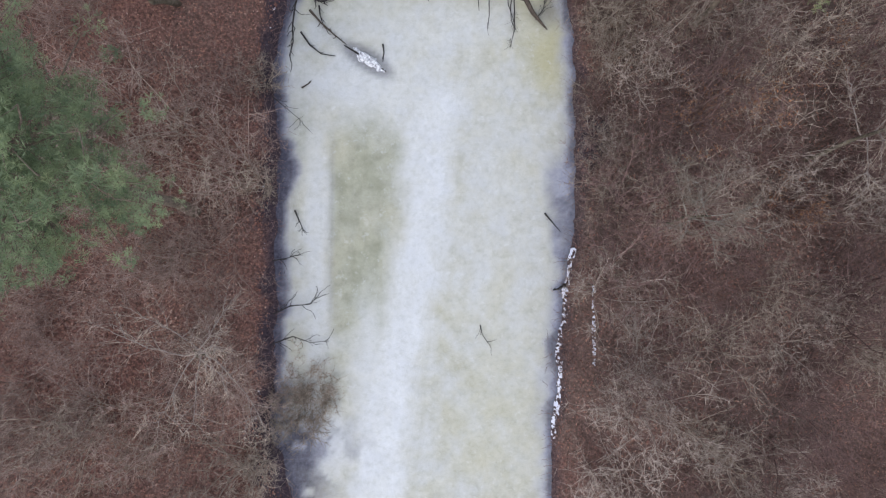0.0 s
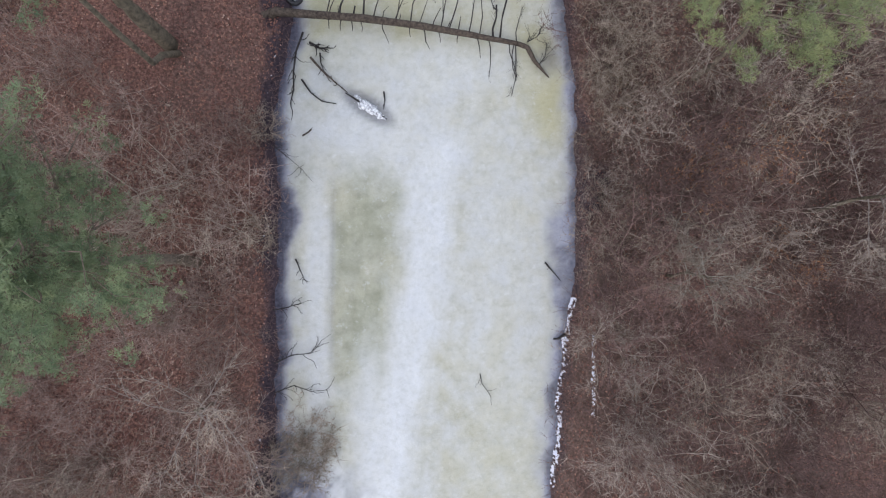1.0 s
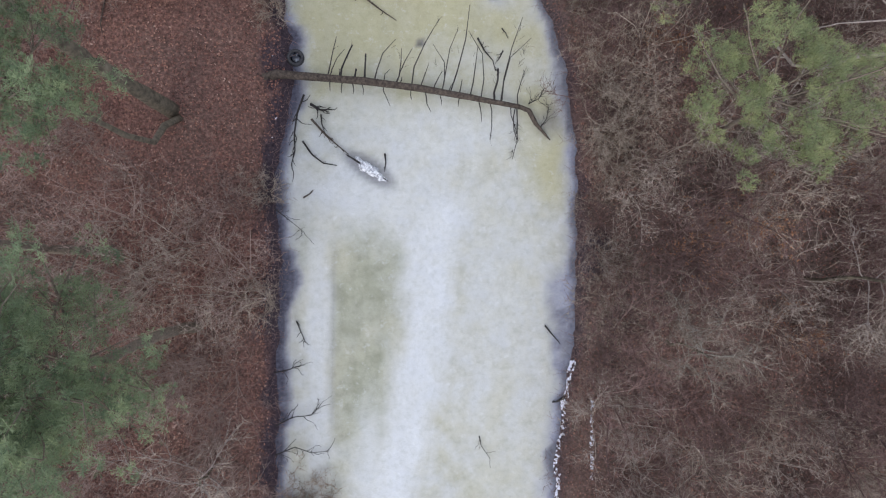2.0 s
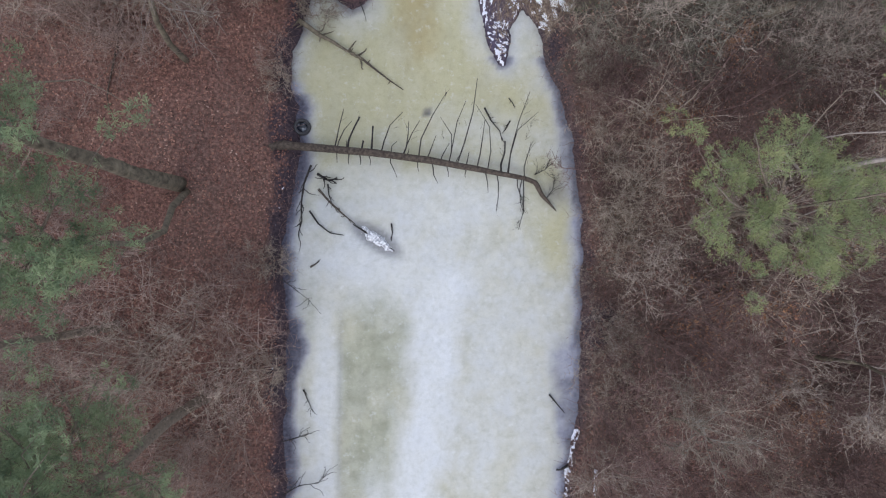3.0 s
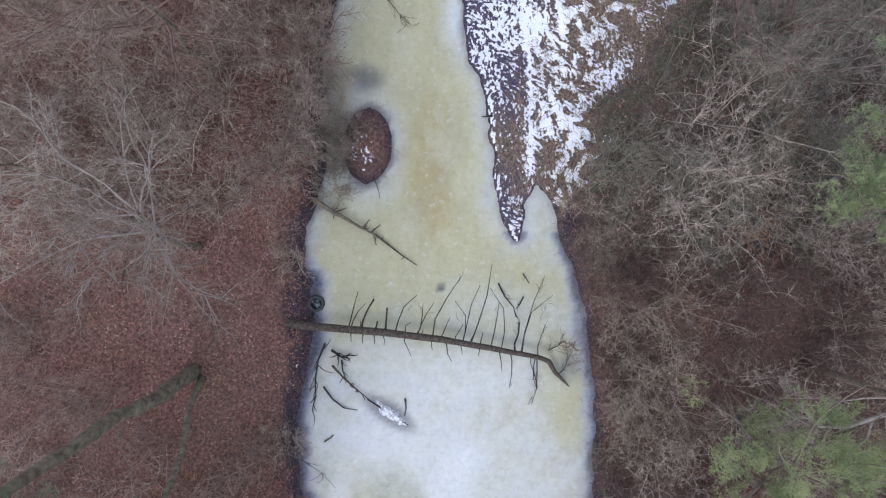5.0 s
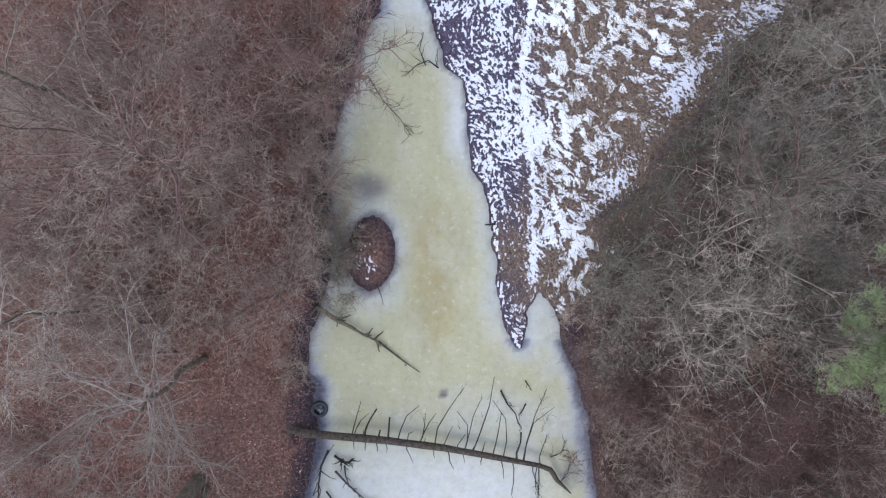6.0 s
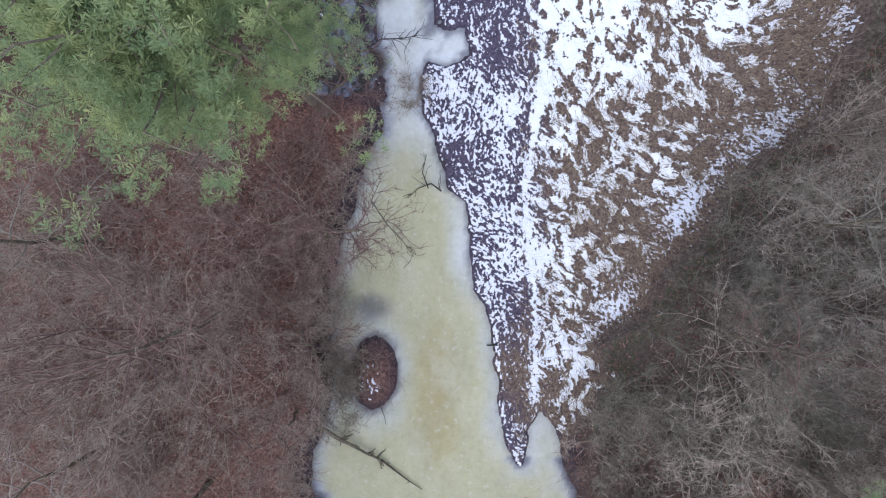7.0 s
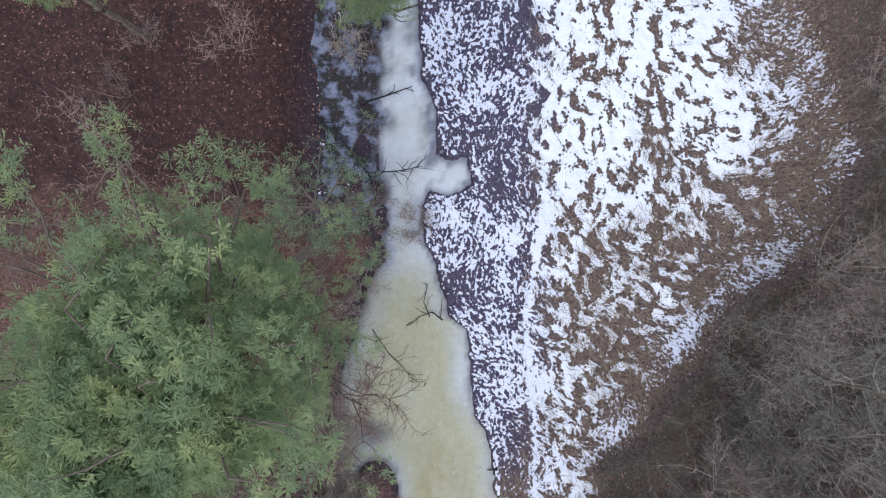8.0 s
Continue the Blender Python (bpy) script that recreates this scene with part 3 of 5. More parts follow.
def ice_data(x, y):
    s = shore(x, y)
    far = (np.abs(x) > 20) | (np.abs(y) > 60)
    n = fbm(x * 0.7, y * 0.5, 140) - 0.5
    milk = blob(x, y, np.interp(y, [-9, -4, 0, 7], [-2.4, -1.7, -0.8, 0.1])[()] * 1.0, y, 0.95, 9, 0.65) * smooth(8.5, 6.5, y)
    milk = np.maximum(milk, 0.7 * blob(x, y, -4.6, 0.5, 0.45, 6.0))
    milk = np.maximum(milk, 0.8 * blob(x, y, -3.0, 7.3, 2.8, 1.5))
    milk = np.maximum(milk, 0.75 * blob(x, y, -2.6, -2.6, 0.6, 2.0))
    milk = np.maximum(milk, 0.35 * blob(x, y, 2.4, 2, 1.8, 6))
    milk = np.maximum(milk, 0.55 * blob(x, y, -1.0, 9.8, 4.0, 1.2))
    rag = fbm(x * 1.1, y * 1.1, 160, 4)
    milk = np.maximum(milk, smooth(27.3, 29.0, y + 1.5 * n) * (0.2 + 1.4 * rag))
    milk = np.maximum(milk, 0.6 * blob(x, y, -0.4, 24.0, 0.5, 1.5))
    green = np.maximum(smooth(-4.15, -3.85, x + 0.35 * n) * smooth(-0.7, -2.3, x - 0.1 * y + 1.5 * n) * smooth(-5.0, 0.0, y + 4 * n) * smooth(7.6, 5.0, y + 0.5 * (x + 2.7) ** 2 + 2.5 * n) * (0.7 + 0.6 * fbm(x * 2, y * 2, 190)), 0.5 * blob(x, y, -5.3, 5.5, 0.5, 2.0))
    yellow = smooth(9.2, 12.5, y + 2.5 * n + np.where(x > 3, 2.5, 0)) * smooth(29, 27, y)
    yellow = yellow * (1 - 0.6 * blob(x, y, 1.5, 12.3, 3.0, 1.0)) * (1 - 0.5 * blob(x, y, 3.2, 15.5, 0.6, 1.5))
    yellow = yellow * (0.25 + 0.75 * smooth(0.1, 1.1, s + 0.8 * n))
    yellow = np.maximum(yellow, 0.35 * blob(x, y, 2.2, -4.5, 1.6, 3.5))
    yellow = np.maximum(yellow, 1.0 * blob(x, y, 4.3, 8.4, 0.8, 1.5))
    tan = 0.95 * blob(x, y, -1.2, 18.0, 0.75, 2.4, 0.9)
    width = np.where(y > 14.8, 0.5, 0.75) + 0.5 * n
    edge = smooth(width * (0.35 + 1.5 * rag), 0.0, s) * (0.45 + 0.9 * rag)
    edge = edge * np.where(y > 14.5, 0.45, 1.0)
    edge = np.maximum(edge, 0.8 * smooth(1.1, 0.1, s + 1.2 * (rag - 0.5)) * (x < 0) * (y < 14))
    edge = np.maximum(edge, 0.95 * smooth(1.0, 0.2, s + 0.9 * (rag - 0.5)) * (x < 0) * (y < 14))
    edge = np.maximum(edge, 0.85 * smooth(0.8, 0.05, s + 0.9 * (rag - 0.5)) * (x > 0) * (y < 15.5))
    edge = np.maximum(edge, 0.5 * smooth(0.55, 0.05, s + 0.6 * (rag - 0.5)) * (y > 14.5) * (y < 28))
    edge = np.maximum(edge, 0.8 * smooth(0.5, 0.0, s + 0.9 * (rag - 0.5)) * (y > 28))
    edge = np.maximum(edge, 0.95 * blob(x, y, 5.1, 2.9, 0.8, 2.2) + 0.7 * blob(x, y, 5.2, 7.2, 0.35, 2.5) + 0.6 * blob(x, y, 4.6, -3.5, 0.4, 3.5))
    edge = np.maximum(edge, smooth(29.5, 31.5, y) * np.where(x < -4, 0.6, 0.3) * smooth(0.4, 0.62, fbm(x * 1.2, y * 0.9, 163, 4)))
    holes = smooth(0.42, 0.56, fbm(x * 1.6, y * 1.6, 170, 4)) * blob(x, y, -5.0, -7.0, 1.5, 1.8)
    edge = np.maximum(edge, 0.9 * blob(x, y, -5.0, -6.9, 1.3, 1.6))
    milk = np.maximum(milk, 0.8 * blob(x, y, -4.2, -6.8, 1.4, 1.3))
    # the blob paints the island's soft bluish shadow on the ice; holes are real dark spots
    dark = np.maximum(0.62 * blob(x, y, -3.9, 21.4, 0.6, 0.5, 0.9), 0.95 * holes)
    dark = np.maximum(dark, 0.8 * smooth(0.02 + 0.5 * rag * rag, 0.0, s) * np.where(x < 0, 0.8, 0.35 + 1.2 * (rag - 0.4)) * (1 - 0.3 * (y > 14.5) * (x > 0)))
    dark = np.maximum(dark, 0.6 * smooth(0.42, 0.6, fbm(x * 1.4, y * 0.9, 175, 4)) * blob(x, y, 5.3, 2.6, 0.7, 1.8))
    # the west bank's shadow strip, painted into the ice colour
    dark = np.maximum(dark, 0.96 * smooth(0.62, 0.12, s + 0.7 * (rag - 0.5)) * (x < 0) * (y < 14))
    dark = np.maximum(dark, 0.75 * smooth(0.32, 0.0, s + 0.7 * (rag - 0.5)) * (x > 0) * (y < 15.5))
    # a thin grey shadow line painted down the green ice's west edge
    dark = np.maximum(dark, 0.22 * np.exp(-(((x + 4.02 + 0.3 * n) / 0.13) ** 2)) * smooth(-3, -1, y) * smooth(6, 4.5, y))
    dark = np.maximum(dark, 0.55 * np.exp(-((np.hypot((x - 4.35), (y - 10.3) / 1.2) / 0.5) ** 2)))
    halo = np.hypot((x + 2.7) * 0.846 - (y - 8.3) * 0.533, ((x + 2.7) * 0.533 + (y - 8.3) * 0.846) * 2.8)
    dark = np.maximum(dark, 0.6 * smooth(1.6, 0.75, halo + 0.4 * n))
    dark = np.maximum(dark, 0.8 * smooth(0.2, 0.08, np.hypot(x + 0.75, y - 13.3)))
    mire = smooth(-3.2 - 0.5 * n, -4.0, x + 1.2 * (rag - 0.5)) * smooth(27.8, 29.2, y + n)
    dark = np.maximum(dark, 0.6 * smooth(0.5, 0.65, fbm(x * 1.8, y * 1.8, 179, 4)) * (y > 28.5) * smooth(0.9, 0.2, s))
    yellow = np.maximum(yellow, 0.3 * smooth(28.5, 30, y) * smooth(0.5, 1.1, s))
    shallow = smooth(0.34, 0.48, fbm(x * 1.7, y * 1.7, 182, 4)) * blob(x, y, -5.2, -7.7, 1.0, 1.6, 0.45)
    dark = np.maximum(dark, 0.85 * shallow)
    z = 0.0 * x + 0.006 * (fbm(x * 2, y * 2, 150) - 0.5) * ~far
    return z, {"milk": np.clip(milk, 0, 1), "green": green, "yellow": np.clip(yellow, 0, 1), "tan": tan, "thin_ice": np.clip(edge, 0, 1), "dark": dark, "mire": mire}


ix = spaced((-9, 0.16), (7, 0))
iy = spaced((-60, 4), (-14, 0.16), (44, 4), (80, 0))
tagged(sheet("water", ix, iy, ice_data, M_ICE), "frozen river, milky white and yellowish ice sheet", "river ice", kind="structure")


def foot(x, y):
    return float(ground_z(np.array([float(x)]), np.array([float(y)]))[0][0])


# ---- woody growth ----
def grow(rng, p, d, length, r, steps, wander=0.18, lift=0.05):
    """A wandering polyline from p in the direction d."""
    pts = [np.array(p, float)]
    d = np.array(d, float) / np.linalg.norm(d)
    for _ in range(steps):
        d = d + rng.normal(0, wander, 3) + [0, 0, lift]
        d /= np.linalg.norm(d)
        pts.append(pts[-1] + d * length / steps)
    return np.array(pts), np.linspace(r, r * 0.35, steps + 1)


def side_way(rng, axis, spread):
    w = np.cross(axis, rng.normal(0, 1, 3))
    w /= np.linalg.norm(w) + 1e-9
    return axis * (1 - spread) + w * spread


def shrub(name, seed, height, spread, stems, twigs, fork, label, category, mat_stem, mat_twig, group, thick=1.0, leaf=None):
    """A many-stemmed bush; its finest twigs are one brush."""
    rng = np.random.RandomState(seed)
    ob = thing(name, label, category, group)
    thin, tips = [], []
    for k in range(stems):
        a = 2 * math.pi * (k + rng.rand() * 0.8) / stems
        out = spread * (0.45 + 0.75 * rng.rand())
        d = np.array([math.cos(a) * out, math.sin(a) * out, height * (0.7 + 0.3 * rng.rand())])
        p, r = grow(rng, (math.cos(a) * 0.08, math.sin(a) * 0.08, -0.1), d, np.linalg.norm(d), thick * (0.018 + 0.007 * height * rng.rand()), 6, 0.13, 0.02)
        part_mesh("stem", mesh_of("stem", *tubes([strand(p, r)], 4), mat_stem, True), ob)
        for j in range(fork):
            u = 1.4 + 4.4 * rng.rand()
            i = int(u)
            base = p[i] + (p[min(i + 1, 6)] - p[i]) * (u - i)
            ax = p[min(i + 1, 6)] - p[i]
            ax /= np.linalg.norm(ax) + 1e-9
            w = side_way(rng, ax, 0.55) * [1.25, 1.25, 0.75]
            q, qr = grow(rng, base, w, height * (0.22 + 0.25 * rng.rand()), thick * (0.011 + 0.003 * rng.rand()), 3, 0.28, 0.02)
            thin.append(strand(q, qr))
            for _ in range(twigs):
                v = rng.randint(1, 4)
                ax2 = q[v] - q[v - 1]
                ax2 /= np.linalg.norm(ax2)
                t, tr = grow(rng, q[v], side_way(rng, ax2, 0.65), 0.16 + 0.4 * rng.rand(), 0.0105 * thick, 1, 0.2, 0.03)
                thin.append(strand(t, tr))
                tips += [(t[0] + t[1]) / 2, t[1]]
    tagged(part_mesh("brush", mesh_of("brush", *tubes(thin, 3), mat_twig, True), ob), kind="stuff")
    if leaf:
        c = np.array(tips)[rng.randint(0, len(tips), 900)]
        v, f = leaf_quads(rng, c + rng.normal(0, 0.05, c.shape), 0.075, 0.7)
        tagged(part_mesh("foliage", mesh_of("foliage", v, f, leaf), ob, "withered rust-brown leaves"), kind="stuff")
    return ob


def leaf_quads(rng, c, size, tilt):
    """Folded leaf shapes round the places c."""
    n = len(c)
    up = np.array([0, 0, 1.0]) + rng.normal(0, tilt, (n, 3))
    up /= np.linalg.norm(up, axis=1, keepdims=True)
    a = np.cross(up, rng.normal(0, 1, (n, 3)))
    a /= np.linalg.norm(a, axis=1, keepdims=True)
    b = np.cross(up, a)
    L = size * (0.6 + 0.8 * rng.rand(n, 1))
    v = np.stack([c - a * L * 0.5, c + b * L * 0.3 + up * L * 0.12, c + a * L * 0.5, c - b * L * 0.3 + up * L * 0.12], 1)
    i = np.arange(n)[:, None] * 4
    return v.reshape(-1, 3), i + [[0, 1, 2, 3]]


PARK = []
for k in range(6):
    bark_of = (M_TWIG_PALE, M_TWIG, M_TWIG_DARK)[k % 3]
    tone = ("pale tan", "grey-brown", "dark maroon-brown")[k % 3]
    PARK.append(shrub("bare_shrub", 200 + k, 2.3 + 0.4 * ((k * 2) % 6), 1.2 + 0.12 * k, 8, 10, 10, f"leafless {tone} shrub with dense fine twigs", "shrub", bark_of, bark_of, "bare shrubs on the banks", 0.62))
NORTH_PARK = []
for k in range(4):
    bark_of, tone = ((M_TWIG_GREY, "pale grey"), (M_TWIG_PALE, "pale tan"))[k % 2]
    NORTH_PARK.append(shrub("bare_shrub", 220 + k, 2.5 + 0.5 * k, 1.3 + 0.1 * k, 8, 11, 11, f"leafless {tone} shrub with dense fine twigs", "shrub", bark_of, bark_of, "bare shrubs on the banks", 0.62))
SAPLINGS = []
for k in range(4):
    SAPLINGS.append(shrub("bare_sapling", 240 + k, 1.7 + 0.3 * k, 1.1, 6, 8, 8, "thin leafless reddish-brown sapling among dead leaves", "sapling", M_TWIG_RED, M_TWIG_RED, "bare saplings on the banks", 0.65))


def tufts_mesh(rng, centres, material, size=0.1, needles=12, width=0.015):
    """Rosettes of needles round each centre, mostly upwards; each rosette is one piece."""
    n = len(centres)
    d = rng.normal(0, 1, (n, needles, 3))
    d[..., 2] = np.abs(d[..., 2]) * 0.6 + 0.05
    d /= np.linalg.norm(d, axis=2, keepdims=True)
    L = size * (0.75 + 0.5 * rng.rand(n, needles, 1)) * (0.75 + 0.5 * rng.rand(n, 1, 1))
    side = np.cross(d, rng.normal(0, 0.35, (n, needles, 3)) + [0, 0, 1])
    side /= np.linalg.norm(side, axis=2, keepdims=True) + 1e-9
    c = np.asarray(centres)[:, None]
    pairs = np.stack([c + d * L + side * width * 0.5, c + d * L * 0.95 - side * width * 0.5], 2).reshape(n, needles * 2, 3)
    verts = np.concatenate([c, pairs], 1).reshape(-1, 3)
    k = np.arange(needles)
    wedge = np.stack([0 * k, 2 * k + 1, 2 * k + 2], 1)
    return mesh_of("foliage", verts, (np.arange(n)[:, None, None] * (1 + 2 * needles) + wedge[None]).reshape(-1, 3), material)


def pine(seed, base, lean, height, crown_low, radius, label, tufts=30, needle=None, squash=(1, 1), limbs=26, size=0.1, path=None, bark_of=None, girth=1.0, needles=(10, 0.015)):
    """A pine: bark trunk, limbs that each carry cushions of needle rosettes. lean: how far the top stands off the foot; path: a crooked stem instead."""
    rng = np.random.RandomState(seed)
    ob = thing("pine_tree", label, "pine tree", "pines on the banks", at=(base[0], base[1], foot(*base) - 0.1))
    top = np.array([lean[0], lean[1], height])
    u = np.linspace(0, 1, 9)[:, None]
    if path is None:
        path = top * np.concatenate([u**1.6, u**1.6, u], 1) + np.concatenate([rng.normal(0, 0.06, (9, 2)), np.zeros((9, 1))], 1) * (u > 0)
    path = np.asarray(path, float)
    part("trunk", log_mesh("trunk", path, np.linspace((0.016 * height + 0.03) * girth, 0.035, len(path)), M_PINE_BARK, 9, 0.08, seed, 3), bark_of or M_PINE_BARK, ob)
    for k in range(limbs):
        sprays = []
        f = ((k + rng.rand()) / limbs) ** 0.8
        h = crown_low + (height - crown_low) * f
        at = np.array([np.interp(h, path[:, 2], path[:, j]) for j in range(3)])
        a = k * 2.4 + rng.normal(0, 0.3)
        reach = radius * (0.62 + 0.38 * rng.rand()) * math.sqrt(max(0.08, 1 - 0.9 * f**3)) * (0.8 + 0.2 * min(1, f / 0.3)) * math.hypot(math.cos(a) * squash[0], math.sin(a) * squash[1])
        d = np.array([math.cos(a) * squash[0], math.sin(a) * squash[1], 0.12 + 0.5 * f])
        p, r = grow(rng, at, d, reach, 0.016 + 0.008 * reach, 6, 0.1, 0.05)
        chains = [strand(p, r)]
        for j in range(10):
            i = 6 if j < 1 else 2 + (j * 5 + rng.randint(0, 2)) % 5
            ax = p[i] - p[i - 1]
            ax /= np.linalg.norm(ax)
            q, qr = grow(rng, p[i], side_way(rng, ax, 0.55) * [1, 1, 0.5], 0.25 + reach * (0.1 + 0.2 * rng.rand()), 0.012, 3, 0.15, 0.08)
            chains.append(strand(q, qr))
            g = 0.15 + 0.15 * rng.rand()
            c = rng.normal(0, 1, (max(4, tufts * 3 // 4), 3))
            c[:, 2] = np.abs(c[:, 2]) * 0.9 - 0.15
            c /= np.linalg.norm(c, axis=1, keepdims=True)
            sprays.append(q[3] + c * g * (0.6 + 0.5 * rng.rand(len(c), 1)) * [1.3, 1.3, 0.7])
        limb = part_mesh("limb", mesh_of("limb", *tubes(chains, 4), M_PINE_BARK, True), ob)
        tagged(part_mesh("foliage", tufts_mesh(rng, np.concatenate(sprays), needle or M_NEEDLE, size, *needles), limb), kind="stuff")
    return ob


GREEN = "tall green pine with a rounded needle crown"
pine(301, (-8.9, 2.2), (1.0, 0.0), 11.2, 5.8, 3.5, GREEN, 26, M_NEEDLE_B, (0.85, 1.0), 58)
pine(302, (-9.87, 10.2), (1.4, 0.1), 13.2, 10.2, 3.5, "tall green pine with a mossy trunk", 26, M_NEEDLE_B, (1.0, 0.75), 36, bark_of=M_MOSSY, girth=1.25)
pine(309, (-9.6, 9.95), (1.9, -1.8), 11.3, 8.4, 2.1, "crooked leaning pine with a mossy stem", 26, M_NEEDLE_B, limbs=18, bark_of=M_MOSSY, girth=0.6,
     path=[(0, 0, 0), (0.25, -0.7, 1.5), (0.8, -1.6, 3.0), (1.5, -2.0, 5.5), (1.9, -2.0, 8.5), (1.9, -1.8, 11.3)])
pine(303, (-5.6, 28.8), (0.8, -1.5), 13.4, 9.2, 3.5, "tall bright green pine with a broad dense crown", 29, M_NEEDLE_A, (0.85, 1.0), 74, 0.088, needles=(13, 0.0125))
pine(304, (9.7, 9.2), (-1.1, -0.1), 6.0, 4.4, 4.5, "low spreading yellowish-green pine with bare pale limbs", 34, M_NEEDLE_Y, (1.0, 0.9), 13)
pine(305, (11.6, 16.5), (-0.3, -0.1), 7.9, 5.4, 4.4, GREEN, 28, None, (0.95, 1.0), 46)
pine(306, (-3.9, 37.2), (0.2, -0.5), 5.6, 2.6, 1.7, "young green pine at the river's edge", 28, limbs=16)
pine(308, (-4.9, 30.3), (0.3, -0.2), 7.2, 4.2, 2.5, "slender thin-crowned young pine by the narrow channel", 7, M_NEEDLE_B, limbs=13)
pine(307, (-12.0, 5.0), (-0.3, 0.2), 9.6, 6.5, 2.6, GREEN, 28, M_NEEDLE_B, limbs=18)
pine(310, (-11.9, 36.0), (0.1, 0.0), 6.2, 3.4, 1.3, "young green pine among dead leaves", 26, None, limbs=12)


def bare_tree(seed, base, height, reach, lean, label, limbs=11, material=None, brush=None, low=0.42):
    """A leafless tree: trunk, spreading limbs, and fine brush at their ends."""
    rng = np.random.RandomState(seed)
    ob = thing("bare_tree", label, "bare tree", "bare trees on the banks", at=(base[0], base[1], foot(*base) - 0.1))
    top = np.array([lean[0], lean[1], height * 0.82])
    u = np.linspace(0, 1, 7)[:, None]
    path = top * np.concatenate([u**1.5, u**1.5, u], 1) + np.concatenate([rng.normal(0, 0.07, (7, 2)), np.zeros((7, 1))], 1) * (u > 0)
    part("trunk", log_mesh("trunk", path, np.linspace(0.009 * height + 0.03, 0.03, 7), M_MOSSY, 8, 0.06, seed, 3), M_MOSSY, ob)
    thin = []
    for k in range(limbs):
        f = low + (1 - low) * (k + rng.rand()) / limbs
        at = np.array([np.interp(f * top[2], path[:, 2], path[:, j]) for j in range(3)])
        a = k * 2.4 + rng.normal(0, 0.3)
        L = reach * (0.65 + 0.5 * rng.rand()) * (1.25 - 0.55 * f)
        d = np.array([math.cos(a), math.sin(a), 0.25 + 0.5 * f])
        p, r = grow(rng, at, d, L, 0.011 + 0.0055 * L, 7, 0.15, 0.02)
        chains = [strand(p, r)]
        for j in range(11):
            i = rng.randint(2, 8)
            ax = p[i] - p[i - 1]
            ax /= np.linalg.norm(ax)
            q, qr = grow(rng, p[i], side_way(rng, ax, 0.5) * [1.2, 1.2, 0.7], L * (0.25 + 0.25 * rng.rand()), 0.011, 5, 0.2, 0.03)
            chains.append(strand(q, qr))
            for _ in range(9):
                v = rng.randint(1, 6)
                ax2 = q[v] - q[v - 1]
                ax2 /= np.linalg.norm(ax2)
                t, tr = grow(rng, q[v], side_way(rng, ax2, 0.55), 0.25 + 0.45 * rng.rand(), 0.008, 1, 0.2, 0.02)
                thin.append(strand(t, tr))
        part_mesh("limb", mesh_of("limb", *tubes(chains, 4), material or M_LIMB, True), ob)
    tagged(part_mesh("brush", mesh_of("brush", *tubes(thin, 3), brush or M_TWIG, True), ob), kind="stuff")
    return ob


BARE = "leafless grey tree with spreading branches"
bare_tree(401, (-9.7, 14.8), 10.0, 3.4, (2.5, 0.8), BARE, 15, M_PALE_LIMB, low=0.6)
bare_tree(402, (-9.0, 21.4), 9.0, 4.4, (0.3, 0.0), BARE, 24, M_TWIG_DARK, M_TWIG, low=0.45)
bare_tree(403, (-5.7, 24.3), 6.0, 2.7, (2.0, 0.2), "leafless tree leaning out over the ice", 12, M_TWIG_DARK, M_TWIG_DARK)
bare_tree(412, (-6.4, 20.6), 5.5, 2.6, (1.6, 0.2), "leafless tree leaning out over the ice", 11, M_TWIG_DARK, M_TWIG)
bare_tree(413, (-6.6, 17.4), 4.5, 2.2, (0.5, 0.2), "leafless tree leaning out over the ice", 9, M_TWIG_DARK, M_TWIG)
bare_tree(404, (-8.2, -3.0), 3.4, 3.2, (0.5, 0.4), "low leafless tree with pale limbs", 9, M_PALE_LIMB)
bare_tree(405, (13.8, 4.2), 6.6, 2.4, (-0.5, 0.1), BARE, 11, M_PALE_LIMB)
bare_tree(406, (-5.7, 29.2), 3.2, 2.0, (1.4, 0.2), "leafless tree leaning out over the ice", 8, M_TWIG_DARK, M_TWIG_DARK)
bare_tree(407, (-13.6, 23.9), 8.0, 3.2, (0.2, 0.2), BARE, 12)
bare_tree(408, (-12.6, 16.8), 6.5, 3.0, (0.0, 0.2), BARE, 12, M_PALE_LIMB)
bare_tree(409, (8.6, 21.2), 6.6, 2.7, (0.1, 0.1), BARE, 17, M_TWIG_DARK, M_TWIG_GREY)
bare_tree(410, (11.6, 24.9), 5.6, 2.6, (0.1, 0.2), BARE, 12, None, M_TWIG_GREY)
bare_tree(411, (8.6, 1.8), 3.4, 2.2, (0.2, 0.0), BARE, 10)


def scatter(models, spots, low, high, seed):
    rng = np.random.RandomState(seed)
    for k, (x, y) in enumerate(spots):
        src = models[k % len(models)]
        g = low + (high - low) * rng.rand()
        m = pose(x, y, foot(x, y) - 0.05, rng.normal(0, 5), rng.normal(0, 5), rng.rand() * 360) @ Matrix.Diagonal((g, g, g, 1))
        if k < len(models):
            src.matrix_basis = m
        else:
            ob = copy_thing(src, m)
            ob.scale = (g, g, g)


def spots(seed, step, inside, xr, yr, jitter=0.45):
    rng = np.random.RandomState(seed)
    out = []
    for x in np.arange(xr[0], xr[1], step):
        for y in np.arange(yr[0], yr[1], step):
            px, py = x + rng.normal(0, jitter * step), y + rng.normal(0, jitter * step)
            if inside(px, py):
                out.append((round(float(px), 3), round(float(py), 3)))
    rng.shuffle(out)
    return out


def inland(x, y):
    a, b = np.array([float(x)]), np.array([float(y)])
    return float(-shore(a, b)[0]), float(marsh_mask(a, b)[0])


